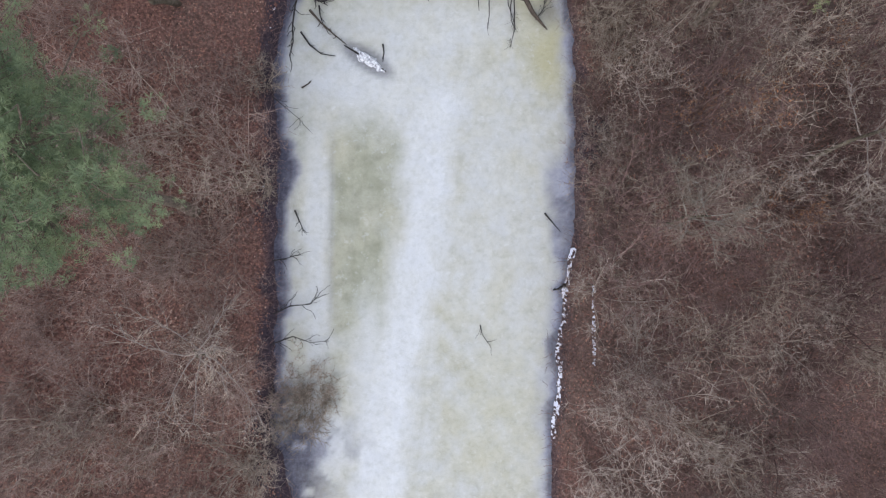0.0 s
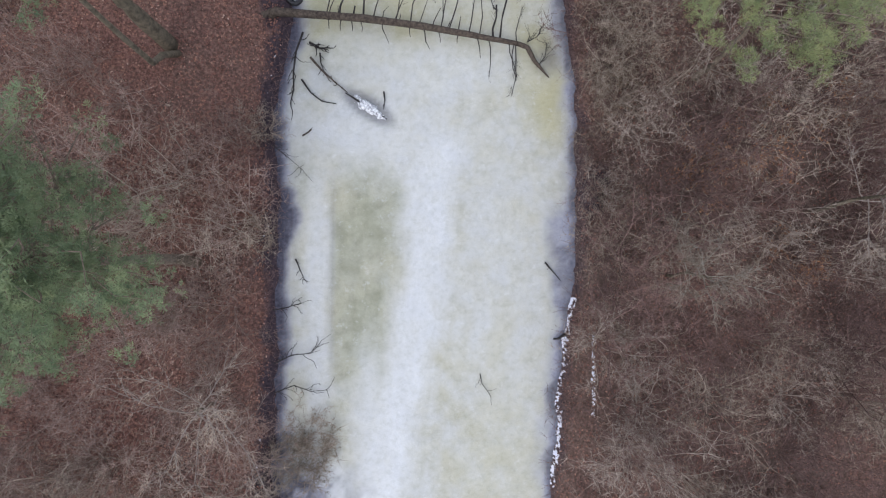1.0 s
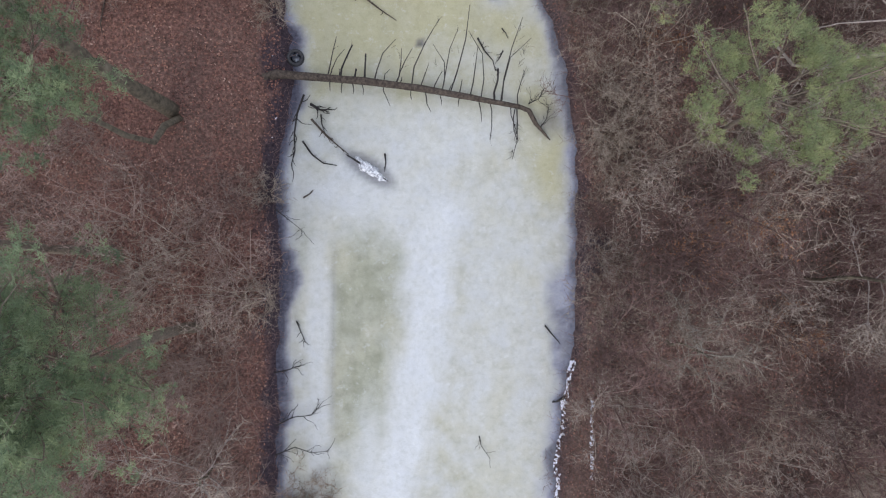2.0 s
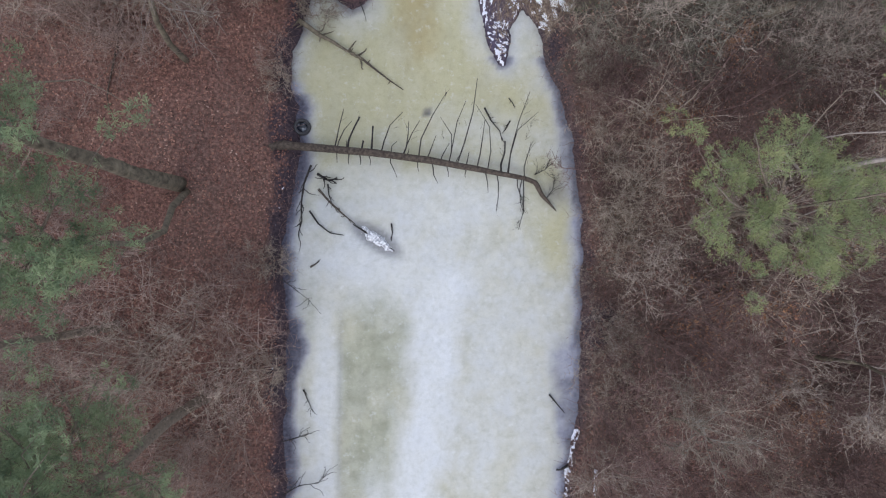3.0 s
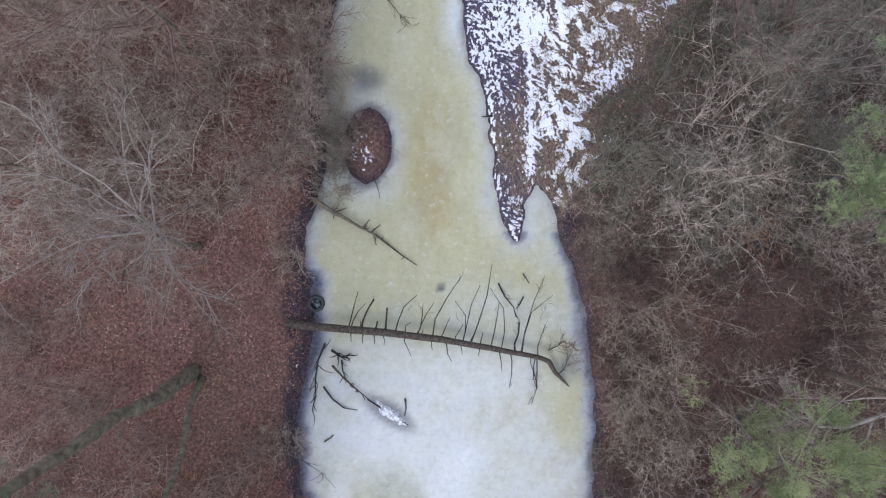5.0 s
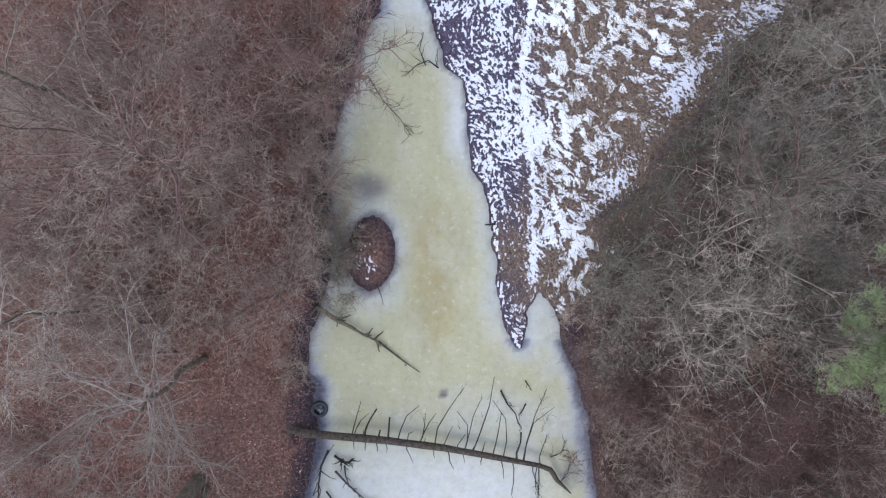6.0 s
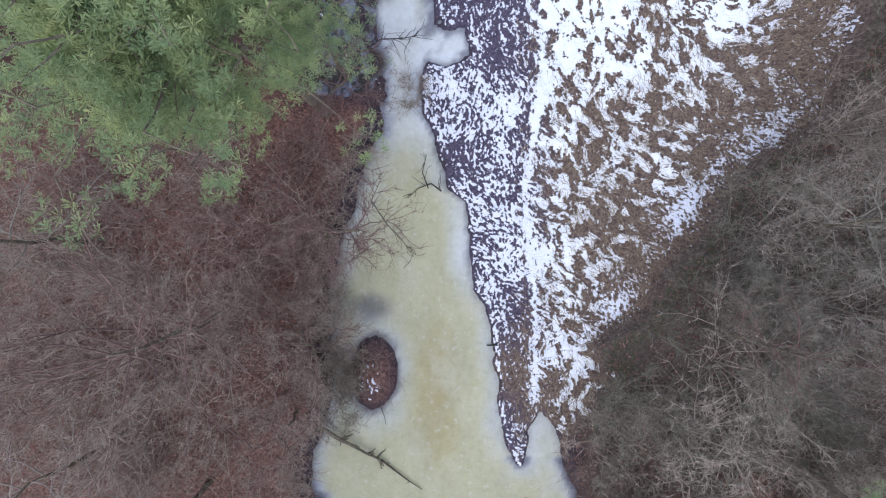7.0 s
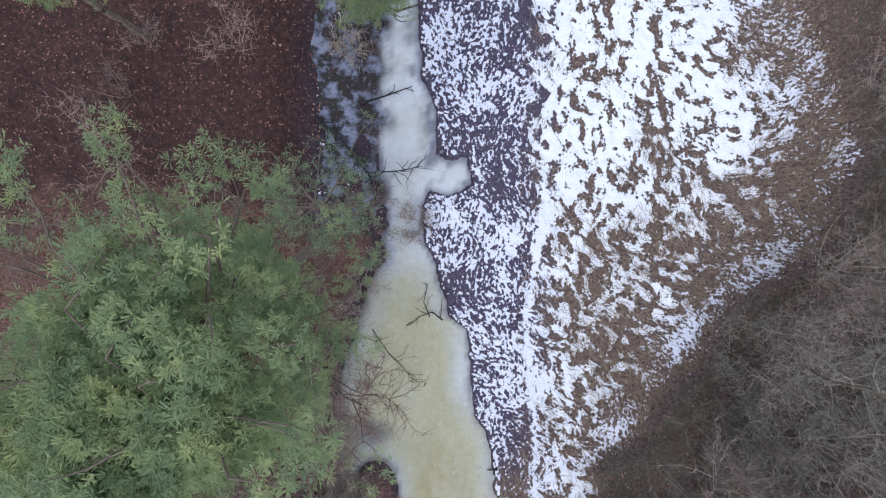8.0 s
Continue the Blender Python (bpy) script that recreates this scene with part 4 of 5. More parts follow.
def right_wood(x, y):
    d, m = inland(x, y)
    return x > 2 and d > 0.55 and m < 0.3


def left_wood(x, y):
    d, m = inland(x, y)
    return x < -4 and d > 0.5 and not (-12 < x < -6.5 and 8.5 < y < 15) and (y < 30 or int(97 * abs(x) + 31 * y) % 3 == 0)


scatter(PARK, spots(1, 2.25, lambda x, y: right_wood(x, y) and not 15 < y < 24, (5, 19), (-9.5, 40)), 0.75, 1.3, 11)
scatter(NORTH_PARK, spots(5, 2.15, lambda x, y: right_wood(x, y) and 15 < y < 24, (5, 19), (13, 26)), 0.75, 1.3, 17)
scatter(SAPLINGS, spots(2, 1.75, left_wood, (-18, -5), (-10, 40)) , 0.6, 1.25, 12)
WEST_PARK = []
for k in range(4):
    bark_of, tone = ((M_TWIG, "grey-brown"), (M_TWIG_RED, "reddish-brown"))[k % 2]
    WEST_PARK.append(shrub("bare_shrub", 280 + k, 2.6 + 0.5 * k, 1.5, 7, 10, 10, f"tall leafless {tone} shrub over dead leaves", "shrub", bark_of, bark_of, "bare shrubs on the banks", 0.58))
scatter(WEST_PARK, spots(6, 2.5, lambda x, y: left_wood(x, y) and (15.5 < y < 26.5 or y < 6.5), (-17, -6), (-9, 27)), 0.8, 1.3, 18)
THICKET = []
for k in range(4):
    tone, bark_of = (("grey", M_TWIG_GREY), ("dark maroon-brown", M_TWIG_DARK))[k % 2]
    THICKET.append(shrub("thicket_shrub", 250 + k, 1.6 + 0.3 * k, 1.1, 6, 9, 10, f"low leafless {tone} thicket shrub", "shrub", bark_of, bark_of, "low shrubs in the thicket", 0.58))
scatter(THICKET[:1] + THICKET[2:3], spots(3, 1.75, lambda x, y: right_wood(x, y) and y > 14.5, (4.5, 18), (14, 40)), 0.7, 1.3, 15)
scatter(THICKET[1:2] + THICKET[3:], spots(4, 1.9, lambda x, y: right_wood(x, y) and y < 15.5, (4.5, 18), (-9.5, 16)), 0.6, 1.25, 16)

BEECH = [shrub("beech_sapling", 260 + k, 2.2, 1.1, 6, 5, 7, "beech sapling still holding rust-brown leaves", "sapling", M_TWIG_RED, M_TWIG_RED, "leafy saplings", 1.0, M_RUST) for k in range(2)]
scatter(BEECH, [(9.3, 5.7), (11.8, 6.4), (14.3, 8.0), (10.6, 15.2), (8.4, 13.0), (13.0, 2.4), (11.6, 19.8)], 0.6, 1.0, 13)


# ---- fallen timber, tyre and twigs on the ice ----
def rod(name, points, radii, material, parent, label="", seed=0, sides=6):
    return part(name, log_mesh(name, points, radii, material, sides, 0.08, seed, 3), material, parent, label)


fallen = thing("fallen_tree", "bare fallen pine trunk with broken side branches lying across the ice", "fallen tree")
ROOT, TIP = np.array([-5.8, 11.79, 0.5]), np.array([3.09, 10.69, 0.42])
BOLE = [ROOT + [-0.95, 0.08, -0.5], ROOT + [-0.4, 0.04, 0.0], ROOT, (-2.8, 11.59, 0.5), (-0.7, 11.34, 0.48), (1.18, 11.03, 0.45), TIP]
rod("trunk", BOLE, [0.2, 0.17, 0.155, 0.14, 0.13, 0.115, 0.085], M_DEAD, fallen, "", 5, 12)
rod("broken_top", [TIP, (3.46, 10.55, 0.42), (3.76, 10.07, 0.3), (4.35, 9.49, 0.12)], [0.09, 0.1, 0.085, 0.025], M_DEAD, fallen, "brown bent broken top", 6, 8)
for k in range(5):
    a = radians(150 + 17 * k)
    rod("root", [ROOT + [-0.7, 0.06, -0.15], ROOT + [-0.9 + 0.3 * math.cos(a), 0.35 * math.sin(a) - 0.1, -0.2], ROOT + [-1.0 + 0.7 * math.cos(a), 0.9 * math.sin(a) - 0.25, -0.35]], [0.07, 0.05, 0.02], M_DEAD, fallen, "", 60 + k)
# where it leaves the trunk (0 to 1), the tip's offset across and along the river, and the bow of its middle
NORTH = [(0.17, 0.4, 1.57, 0.06), (0.18, 0.6, 1.13, 0.13), (0.227, 0.49, 1.35, 0.09), (0.222, 0.01, 0.5, 0.0), (0.285, 0.1, 0.55, 0.01), (0.329, 0.08, 1.14, -0.03), (0.371, 0.84, 1.7, 0.2), (0.409, 0.28, 0.67, 0.06),
         (0.461, 0.27, 1.49, -0.07), (0.467, 0.63, 1.51, 0.07), (0.481, 0.1, 0.5, 0.02), (0.533, 1.05, 2.62, 0.19), (0.568, 0.36, 1.09, 0.0)]
NORTH_TOP = [(0.634, 0.28, 0.88, 0.05), (0.663, -0.33, 1.85, -0.27), (0.665, 0.6, 2.45, 0.12), (0.699, 0.71, 3.29, -0.12), (0.693, 0.15, 0.5, 0.03), (0.738, 0.12, 0.7, -0.02), (0.786, 0.26, 1.94, -0.04),
             (0.833, -0.51, 2.52, -0.39), (0.893, 0.1, 1.27, -0.02), (0.919, 0.74, 3.1, 0.1), (0.924, 1.04, 2.38, 0.36), (0.995, 0.2, 1.3, 0.09)]
SOUTH = [(0.18, 0.02, -0.4, 0.0), (0.23, 0.01, -0.4, 0.0), (0.28, 0.03, -0.36, 0.0), (0.323, 0.01, -0.36, 0.01), (0.412, 0.26, -0.67, -0.04), (0.53, 0.04, -0.3, 0.02), (0.59, 0.26, -0.68, -0.01), (0.656, 0.07, -0.35, 0.02),
         (0.739, -0.02, -0.3, 0.0), (0.823, 0.14, -0.76, 0.0), (0.873, 0.04, -1.38, 0.09), (0.963, 0.33, -1.31, -0.03), (0.99, -0.12, -1.97, 0.06), (0.985, 0.12, -1.38, -0.14)]
THICK = (0.227, 0.329, 0.893, 0.285)
bole_x, bole_y = [p[0] for p in BOLE[2:]], [p[1] for p in BOLE[2:]]
rng = np.random.RandomState(77)
for u, ox, oy, bow in NORTH + NORTH_TOP + SOUTH:
    base = ROOT + (TIP - ROOT) * u
    a = np.array([base[0], np.interp(base[0], bole_x, bole_y), base[2] - 0.02])
    rise = 0.18 * oy if oy > 0 else 0.15 * oy
    b = base + [ox, oy, rise]
    away = np.array([-oy, ox, 0]) / math.hypot(ox, oy)
    c, e = a + (b - a) * 0.28 + away * bow * 0.75, a + (b - a) * 0.64 + away * bow
    wob = 0.015 + 0.02 * min(1, abs(oy) / 1.5)
    r = 0.021 + 0.007 * rng.rand() + (0.022 if u in THICK else 0)
    bough = rod("branch", [a, c + rng.normal(0, wob, 3), e + rng.normal(0, wob, 3), b], [r, r * 0.85, r * 0.65, r * (0.7 if u in THICK else 0.35)], M_WET, fallen, "", int(u * 1000))
    if abs(oy) > 1.2:
        chains = []
        for _ in range(2 if u < 0.9 else 8):
            w = a + (b - a) * (0.4 + 0.55 * rng.rand())
            q, qr = grow(rng, w, (b - a) / np.linalg.norm(b - a) + rng.normal(0, 0.45, 3), 0.15 + 0.35 * rng.rand(), 0.007, 3, 0.25, 0)
            chains.append(strand(q, qr))
        tagged(part_mesh("twig_spray", mesh_of("twig_spray", *tubes(chains, 3), M_WET, True), bough), kind="stuff")


def dead_branch(points, radius, label, material, seed, twigs=4, reach=0.5, name="dead_branch"):
    """A broken branch lying on the ice or bank, with side twigs."""
    rng = np.random.RandomState(seed)
    p = np.array([(x, y, z) for x, y, z in points], float)
    ob = thing(name, label, "branch", "dead branches on the ice", at=tuple(p[0]))
    p = p - p[0]
    rod("limb", p, np.linspace(radius, radius * 0.3, len(p)), material, ob, "", seed)
    for k in range(twigs):
        i = rng.randint(1, len(p))
        at = p[i - 1] + (p[i] - p[i - 1]) * rng.rand()
        w = (p[i] - p[i - 1]) / np.linalg.norm(p[i] - p[i - 1]) + rng.normal(0, 0.6, 3) * [1, 1, 0.3] + [0, 0, 0.15]
        q, qr = grow(rng, at, w, reach * (0.4 + 0.8 * rng.rand()), radius * 0.45, 6, 0.3, 0.0)
        q[:, 2] = np.maximum(q[:, 2], 0.015 - ob.location[2])
        part_mesh("twig", mesh_of("twig", *tubes([strand(q, np.maximum(qr, 0.006))], 4), material, True), ob)
    return ob


def bank_brush(n, seed):
    """Dead stalks and rootlets that hang over the water's edge."""
    rng = np.random.RandomState(seed)
    x, y = -7.5 + 14 * rng.rand(n), -9.5 + 47 * rng.rand(n)
    z, s, m = ground_z(x, y)
    keep = (s < -0.02) & (s > -0.45) & (m < 0.3)
    e = 0.05
    gx3 = shore(x + e, y) - shore(x - e, y)
    gy3 = shore(x, y + e) - shore(x, y - e)
    chains = []
    for k in np.flatnonzero(keep):
        d = np.array([gx3[k], gy3[k], 0.0])
        d /= np.linalg.norm(d) + 1e-6
        q, qr = grow(rng, (x[k], y[k], z[k]), d * 0.6 + rng.normal(0, 0.6, 3) * [1, 1, 0.4] + [0, 0, 0.45], 0.2 + 0.5 * rng.rand(), 0.007, 3, 0.25, -0.12)
        q[:, 2] = np.maximum(q[:, 2], 0.02)
        chains.append(strand(q, np.maximum(qr, 0.004)))
    tagged(new("bank_brush", mesh_of("bank_brush", *tubes(chains, 3), M_TWIG_DARK, True)), "dark dead stalks hanging over the river bank", "dead stalks", kind="stuff")


bank_brush(26000, 640)

DARK = "dark wet broken branch frozen into the ice"
dead_branch([(-5.75, 16.7, 0.3), (-5.0, 16.2, 0.22), (-4.5, 15.95, 0.2), (-3.9, 15.6, 0.16), (-3.35, 15.35, 0.14)], 0.1, "mossy broken branch on the yellow ice", M_MOSSY, 501, 18, 0.6)
dead_branch([(-3.35, 15.35, 0.1), (-2.9, 15.0, 0.08), (-2.3, 14.55, 0.07), (-1.71, 14.16, 0.06)], 0.05, "long thin straight pole on the yellow ice", M_DEAD, 502, 2, 0.25)
dead_branch([(-5.2, 11.1, 0.35), (-5.5, 10.4, 0.2), (-5.62, 9.6, 0.12), (-5.6, 8.95, 0.07), (-5.75, 8.4, 0.05)], 0.045, DARK, M_WET, 503, 12, 0.7)
dead_branch([(-4.95, 10.2, 0.15), (-4.5, 9.7, 0.12), (-4.0, 9.25, 0.1), (-3.5, 8.85, 0.08)], 0.05, DARK, M_DEAD, 504, 7, 0.5)
dead_branch([(-5.3, 9.35, 0.1), (-4.95, 8.85, 0.06), (-4.5, 8.5, 0.05), (-3.95, 8.42, 0.05)], 0.04, DARK, M_WET, 505, 2, 0.3)
dead_branch([(-5.0, 10.8, 0.12), (-4.6, 10.55, 0.18), (-4.25, 10.6, 0.1)], 0.06, "dark torn root clump on the ice", M_WET, 506, 18, 0.4)
dead_branch([(-4.6, 10.4, 0.1), (-4.55, 10.0, 0.12), (-4.4, 9.55, 0.06)], 0.035, DARK, M_WET, 507, 3, 0.4)
dead_branch([(-2.1, 8.9, 0.05), (-2.05, 8.55, 0.12), (-2.1, 8.2, 0.05)], 0.035, DARK, M_WET, 508, 1, 0.2)
dead_branch([(-5.45, 2.35, 0.05), (-5.3, 2.0, 0.06), (-5.1, 1.55, 0.04)], 0.03, DARK, M_WET, 509, 6, 0.4)
dead_branch([(-6.1, -1.6, 0.4), (-5.5, -1.3, 0.25), (-4.8, -1.25, 0.15), (-4.55, -1.0, 0.08)], 0.024, DARK, M_WET, 510, 14, 0.8)
dead_branch([(-6.1, -2.7, 0.35), (-5.4, -2.45, 0.2), (-4.8, -2.7, 0.1), (-4.1, -2.65, 0.06)], 0.022, DARK, M_WET, 511, 14, 0.7)
dead_branch([(-6.2, 0.4, 0.3), (-5.7, 0.5, 0.2), (-5.2, 0.65, 0.08)], 0.024, DARK, M_WET, 512, 10, 0.6)
dead_branch([(4.2, 2.25, 0.06), (4.45, 1.95, 0.06), (4.8, 1.55, 0.04)], 0.035, DARK, M_WET, 513, 1, 0.3)
dead_branch([(1.68, -2.05, 0.04), (1.75, -2.4, 0.07), (2.1, -2.9, 0.03)], 0.018, DARK, M_WET, 514, 4, 0.5)
dead_branch([(-6.3, 6.7, 0.35), (-5.8, 6.3, 0.2), (-5.2, 5.8, 0.06)], 0.018, DARK, M_WET, 515, 12, 0.7)
dead_branch([(-5.25, 7.15, 0.04), (-5.0, 7.3, 0.05), (-4.9, 7.4, 0.03)], 0.035, DARK, M_DEAD, 516, 2, 0.25)
dead_branch([(4.95, -0.5, 0.12), (4.7, -0.68, 0.08), (4.5, -0.72, 0.06)], 0.06, "short dark log end at the bank", M_WET, 517, 1, 0.2)
dead_branch([(1.15, 20.05, 0.08), (0.95, 20.02, 0.06), (0.72, 20.0, 0.05)], 0.06, "short dark log end at the bank", M_WET, 518, 0)
dead_branch([(-1.2, 26.0, 0.2), (-1.6, 26.3, 0.15), (-2.1, 26.1, 0.1), (-2.5, 25.7, 0.06)], 0.032, "dead forked branch at the marsh edge", M_WET, 519, 7, 0.7)
dead_branch([(-1.7, 26.1, 0.15), (-1.95, 26.7, 0.2), (-1.8, 27.4, 0.12)], 0.025, "dead forked branch at the marsh edge", M_WET, 520, 6, 0.6)
dead_branch([(-3.9, 25.6, 0.3), (-3.3, 24.7, 0.2), (-2.7, 24.1, 0.1), (-2.2, 23.4, 0.06)], 0.02, DARK, M_WET, 521, 14, 0.9)
dead_branch([(-4.3, 31.2, 0.3), (-3.6, 31.6, 0.5), (-2.8, 31.7, 0.35), (-2.2, 31.9, 0.2)], 0.035, "dead branch reaching over the narrow ice channel", M_WET, 522, 22, 0.9)
dead_branch([(-6.2, 33.6, 0.2), (-5.4, 32.9, 0.25), (-4.6, 32.2, 0.2), (-4.0, 31.2, 0.15)], 0.09, "dark wet log in the boggy margin", M_WET, 523, 8, 0.8)
dead_branch([(-4.5, 34.2, 0.15), (-3.6, 34.5, 0.12), (-2.6, 34.9, 0.06)], 0.05, DARK, M_WET, 524, 6, 0.7)
dead_branch([(-4.2, 37.8, 0.5), (-3.2, 37.5, 0.45), (-2.2, 37.9, 0.3)], 0.08, "leaning dead limb over the narrow channel", M_DEAD, 525, 5, 0.7)
dead_branch([(-3.6, 18.0, 0.1), (-3.3, 17.2, 0.06), (-3.2, 16.9, 0.04)], 0.02, DARK, M_WET, 526, 1, 0.2)
dead_branch([(1.5, 13.5, 0.06), (1.75, 13.0, 0.1), (2.1, 12.6, 0.1), (2.2, 12.2, 0.06)], 0.035, DARK, M_WET, 540, 6, 0.5)
dead_branch([(2.5, 13.0, 0.08), (2.35, 12.7, 0.1), (2.2, 12.5, 0.06)], 0.03, DARK, M_WET, 541, 4, 0.4)
dead_branch([(2.45, 13.9, 0.05), (2.6, 13.7, 0.08), (2.7, 13.5, 0.04)], 0.025, DARK, M_WET, 542, 2, 0.3)
dead_branch([(3.5, 10.9, 0.1), (3.9, 11.1, 0.15), (4.1, 11.5, 0.1)], 0.02, DARK, M_WET, 543, 12, 0.7)
dead_branch([(3.9, 9.9, 0.1), (4.2, 10.3, 0.15), (4.3, 10.8, 0.1)], 0.02, DARK, M_WET, 544, 12, 0.6)
dead_branch([(-11.9, 16.4, 1.3), (-12.1, 15.0, 1.3), (-12.4, 13.4, 1.3)], 0.06, "thin fallen limb lying on dead leaves", M_DEAD, 528, 4, 0.6, "fallen_limb")
snag = thing("dead_snag", "dead pine snag with pale barkless limbs", "dead tree", at=(13.0, 10.7, foot(13.0, 10.7) - 0.1))
rod("trunk", [(0, 0, 0), (-0.1, 0.05, 2.5), (-0.2, 0.0, 5.0), (-0.25, 0.05, 6.4)], [0.16, 0.13, 0.09, 0.04], M_PINE_BARK, snag, "", 530, 9)
for pts_, rad_ in (([(-0.2, 0.0, 4.95), (-1.4, -0.2, 5.10), (-2.5, -0.55, 5.15), (-3.3, -0.5, 5.20), (-3.9, 0.15, 5.25)], 0.075),
                   ([(-1.7, -0.3, 5.10), (-1.8, -0.9, 5.05), (-2.3, -1.4, 4.95), (-3.1, -1.75, 4.85)], 0.045),
                   ([(-3.0, -0.55, 5.20), (-3.1, -0.9, 5.15), (-3.3, -1.2, 5.10)], 0.035),
                   ([(-0.2, 0.0, 5.65), (-1.2, 0.5, 5.75), (-2.4, 0.45, 5.65), (-4.2, 0.1, 5.45)], 0.03),
                   ([(-0.2, 0.0, 5.35), (-0.9, 0.9, 5.55), (-1.7, 1.6, 5.65)], 0.035),
                   ([(-3.5, -0.3, 5.22), (-3.8, -0.25, 5.15), (-4.2, -0.6, 5.05)], 0.025)):
    rod("limb", pts_, np.linspace(rad_, rad_ * 0.4, len(pts_)), M_PALE_LIMB, snag, "pale barkless limb", 531)


def old_tyre(x, y, z):
    ob = thing("old_tyre", "old black car tyre frozen in at the bank", "tyre", at=(x, y, z))
    ob.rotation_euler = (radians(6), radians(8), 0)
    rubber, nt, b = shader("tyre_rubber")
    nt.links.new(ramp(nt, noise_tex(nt, 18, 3), [(0.3, (0.012, 0.012, 0.015)), (0.7, (0.05, 0.05, 0.058))]), b.inputs["Base Color"])
    b.inputs["Roughness"].default_value = 0.6
    prof = [(0.2, 0.05), (0.215, 0.085), (0.26, 0.1), (0.3, 0.09), (0.325, 0.05), (0.33, 0.0), (0.325, -0.05), (0.3, -0.09), (0.26, -0.1), (0.215, -0.085), (0.2, -0.05), (0.23, 0.0)]
    bm = bmesh.new()
    rows = []
    for k in range(40):
        a = 2 * math.pi * k / 40
        grip = 0.006 if k % 2 else -0.004
        rows.append([bm.verts.new((math.cos(a) * (r + (grip if r > 0.31 else 0)), math.sin(a) * (r + (grip if r > 0.31 else 0)), h)) for r, h in prof])
    for k in range(40):
        p, q = rows[k], rows[(k + 1) % 40]
        for j in range(len(prof)):
            bm.faces.new((p[j], q[j], q[(j + 1) % len(prof)], p[(j + 1) % len(prof)]))
    part("carcass", bm, rubber, ob)
    bm = bmesh.new()
    bmesh.ops.create_cone(bm, cap_ends=True, segments=32, radius1=0.225, radius2=0.22, depth=0.05)
    plug, nt, b = shader("dark_ice")
    nt.links.new(ramp(nt, noise_tex(nt, 6, 3), [(0.5, (0.015, 0.017, 0.026)), (0.8, (0.35, 0.38, 0.45))]), b.inputs["Base Color"])
    b.inputs["Roughness"].default_value = 0.15
    part("ice_plug", bm, plug, ob, "dark ice filling the tyre")


old_tyre(-5.62, 12.62, 0.08)


def snow_lump(x, y, length, width, turn, seed):
    """A rough crust of snow and ice on a log."""
    rng = np.random.RandomState(seed)
    ob = thing("snow_crust", "rough white snow crust on a log frozen in the ice", "snow", at=(x, y, 0.0), turn=turn)
    m, nt, b = shader("crust_snow")
    nt.links.new(ramp(nt, noise_tex(nt, 12, 4), [(0.34, (0.16, 0.17, 0.21)), (0.5, (0.62, 0.64, 0.69)), (0.62, (0.88, 0.9, 0.93))]), b.inputs["Base Color"])
    b.inputs["Roughness"].default_value = 0.6
    xs, ys = np.linspace(-0.5, 0.5, 46) * length, np.linspace(-0.5, 0.5, 20) * width
    gx2, gy2 = np.meshgrid(xs, ys)
    n = fbm(gx2 * 5 + 9, gy2 * 7 + 3, seed) - 0.5
    e = np.hypot(gx2 / length * 2, gy2 / width * 2)
    z = 0.16 * (smooth(1.0, 0.3, e + 1.3 * n)) - 0.02 + 0.05 * n
    i = (np.arange(19)[:, None] * 46 + np.arange(45)[None]).ravel()
    part_mesh("crust", mesh_of("crust", np.stack([gx2.ravel(), gy2.ravel(), z.ravel()], 1), np.stack([i, i + 1, i + 47, i + 46], 1), m, True), ob)
    rod("log", [(-length * 0.6, 0, 0.02), (0, 0.02, 0.02), (length * 0.5, 0, 0.0)], [0.02, 0.06, 0.02], M_WET, ob, "dark half-sunk log")


snow_lump(-2.72, 8.3, 1.75, 0.5, -32, 610)

# dark low growth down to the east shore
SHORE = [shrub("shore_shrub", 290 + k, 1.5 + 0.3 * k, 0.95, 6, 9, 9, f"low leafless {tone} shrub at the water's edge", "shrub", bark_of, bark_of, "shrubs along the shore", 0.6)
         for k, (tone, bark_of) in enumerate((("dark maroon-brown", M_TWIG_DARK), ("grey-brown", M_TWIG)))]
scatter(SHORE, spots(7, 1.15, lambda x, y: right_wood(x, y) and inland(x, y)[0] < 2.2, (4.5, 7.8), (0.5, 17)), 0.7, 1.25, 19)

# shrubs that stand over the ice at the bank
OVER = [shrub("shore_shrub", 270 + k, 1.7, 1.15, 10, 7, 9, "dense leafless shrub leaning over the ice", "shrub", M_TWIG, M_TWIG, "shrubs along the shore", 0.9) for k in range(2)]
scatter(OVER, [(-4.75, -4.9), (-5.2, -3.9), (-5.9, -5.4), (-4.3, -4.5), (-4.9, -5.6), (-4.5, -5.2), (-5.5, -4.7), (-5.6, 19.6), (-5.5, 23.0), (-5.3, 24.5), (-4.8, 26.4), (-4.3, 27.6), (-5.6, 21.4), (-2.3, 29.6), (-5.0, 36.2), (-4.75, 19.5), (-4.8, 18.3), (-5.2, 17.2), (-4.6, 19.1), (-5.3, 18.6), (-5.2, 22.2), (-5.0, 20.6), (-6.6, -7.2), (-6.5, 3.2), (-6.6, 7.3), (-6.4, 14.4), (6.9, 4.6), (6.9, 8.6), (6.5, 11.4), (6.0, 14.4)], 0.6, 0.95, 14)


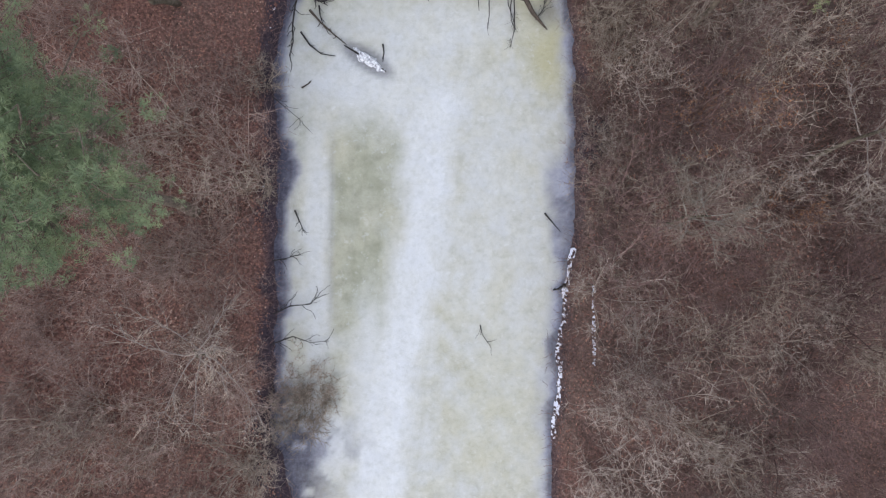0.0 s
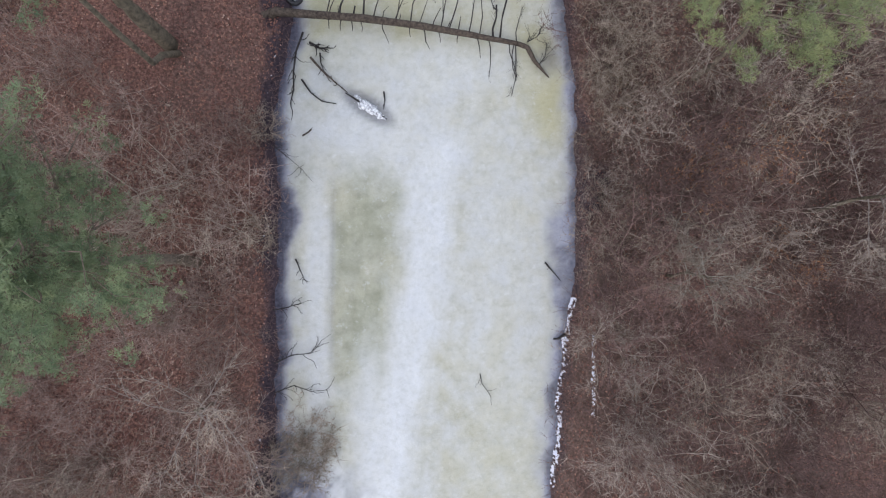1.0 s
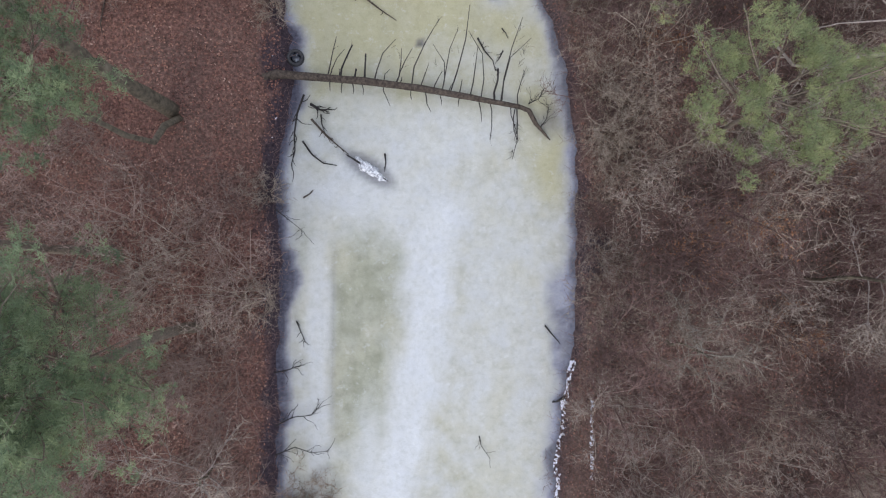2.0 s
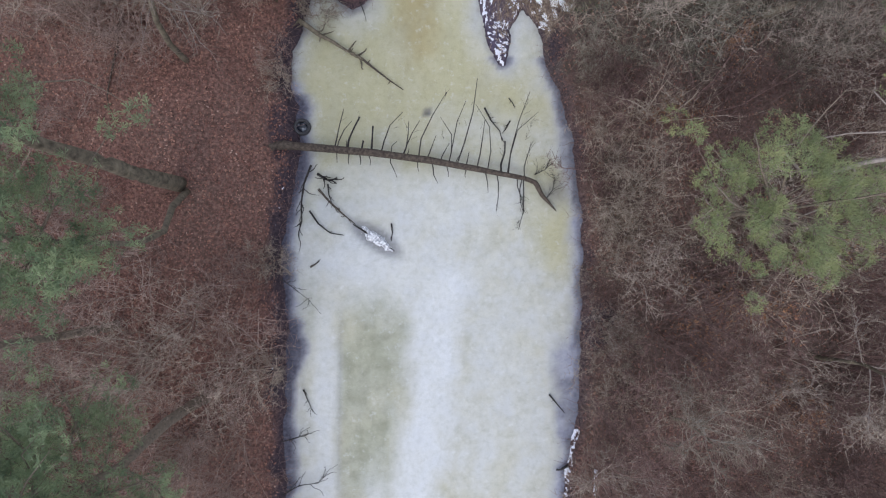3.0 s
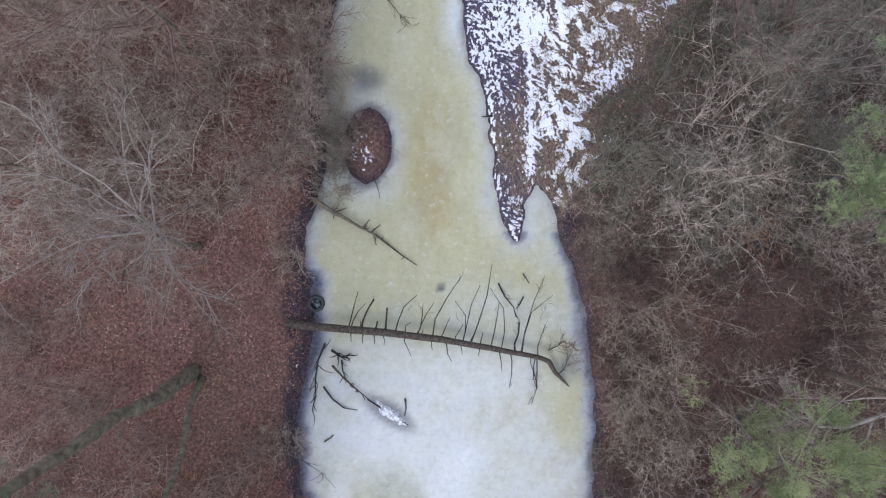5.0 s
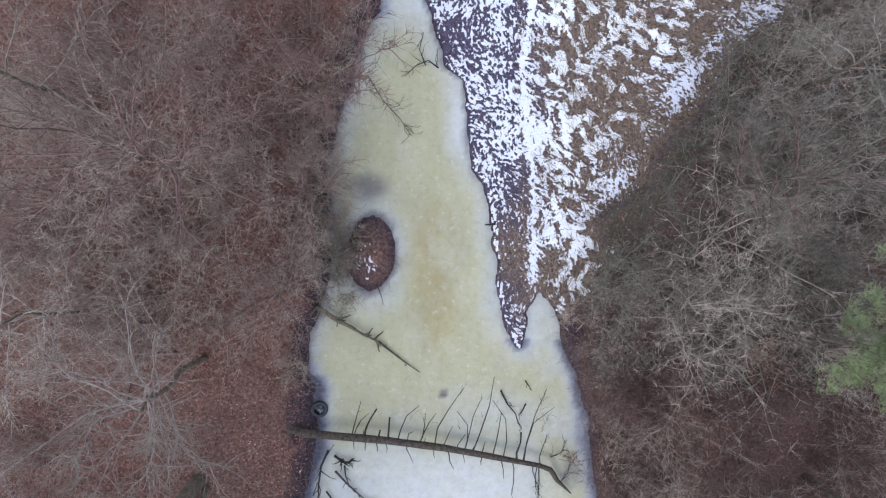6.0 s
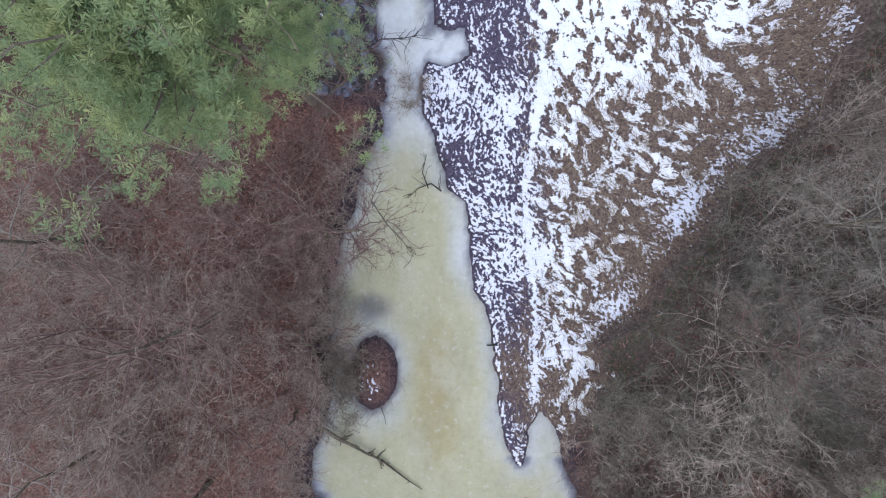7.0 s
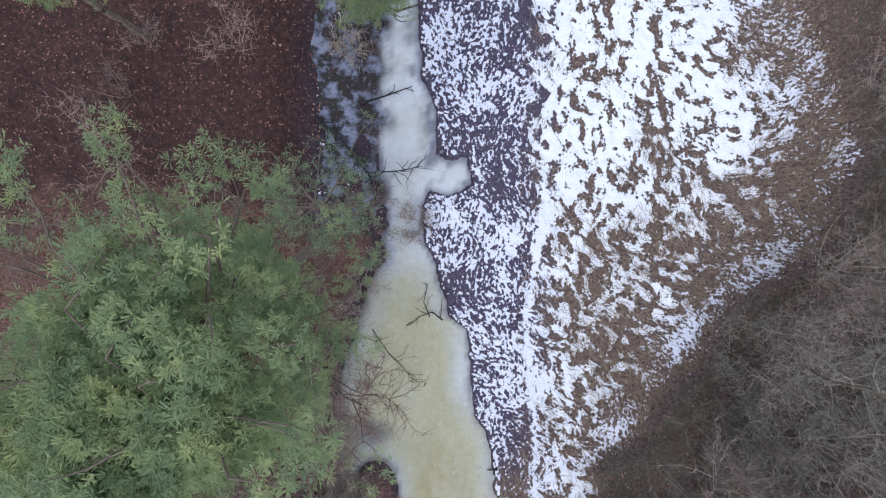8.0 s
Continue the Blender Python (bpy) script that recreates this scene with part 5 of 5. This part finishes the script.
# ---- litter and dead grass, uncountable ----
def carpet(name, n, seed, inside, xr, yr, size, material, label, category, lift=0.02):
    rng = np.random.RandomState(seed)
    x, y = xr[0] + (xr[1] - xr[0]) * rng.rand(n), yr[0] + (yr[1] - yr[0]) * rng.rand(n)
    z, s, m = ground_z(x, y)
    keep = inside(x, y, s, m, rng)
    c = np.stack([x, y, z + lift], 1)[keep]
    v, f = leaf_quads(rng, c, size, 0.35)
    tagged(new(name, mesh_of(name, v, f, material)), label, category, kind="stuff")


carpet("leaf_litter", 95000, 700, lambda x, y, s, m, r: (s < -0.6 + 0.4 * r.rand(len(x))) & (m < 0.3) & (r.rand(len(x)) > 0.8 * smooth(28.5, 31, y)), (-18, -5), (-10, 40), 0.085, M_LEAF, "red-brown dead leaves covering the forest floor", "leaf litter")
carpet("leaf_litter", 45000, 701, lambda x, y, s, m, r: (s < -0.15) & (m < 0.3), (3.5, 18), (-10, 40), 0.085, M_LEAF, "brown dead leaves under the shrubs", "leaf litter")
carpet("bramble", 30000, 702, lambda x, y, s, m, r: (s < -0.3) & (m < 0.6) & (np.abs(x - np.interp(y, WOOD_Y, WOOD_X) - 0.5) < 0.9 * r.rand(len(x))) & (y > 17), (4, 15), (17, 34), 0.08, M_BRAMBLE, "dark green bramble along the marsh edge", "bramble", 0.15)


def dead_grass(n, seed):
    """Bent straw blades on the marsh, thick where no snow lies."""
    rng = np.random.RandomState(seed)
    x, y = -2 + 16 * rng.rand(n), 15.2 + 24 * rng.rand(n)
    z, s, m = ground_z(x, y)
    cover, _ = snow_field(x, y, s, m)
    keep = (s < -0.12) & (m > 0.4) & (cover < -1.2 + 1.8 * rng.rand(n)) & (x > 1.4 + 1.6 * rng.rand(n))
    x, y, z = x[keep], y[keep], z[keep]
    way = drift(x, y) + rng.normal(0, 0.5, len(x)) + math.pi * (rng.rand(len(x)) < 0.5)
    L = 0.16 + 0.22 * rng.rand(len(x))
    d = np.stack([np.cos(way), np.sin(way), 0 * way], 1)
    side = np.stack([-np.sin(way), np.cos(way), 0 * way], 1) * 0.008
    p = np.stack([x, y, z], 1)
    mid = p + d * (L * 0.5)[:, None] + [0, 0, 0.09]
    tip = p + d * L[:, None] + [0, 0, 0.05]
    v = np.stack([p - side, p + side, mid + side, mid - side, tip], 1).reshape(-1, 3)
    i = np.arange(len(x))[:, None] * 5
    f = np.concatenate([i + [[0, 1, 2]], i + [[0, 2, 3]], i + [[3, 2, 4]]])
    tagged(new("dead_grass", mesh_of("dead_grass", v, f, M_STRAW)), "flattened straw-brown dead grass on the marsh", "grass", kind="stuff")


dead_grass(70000, 720)
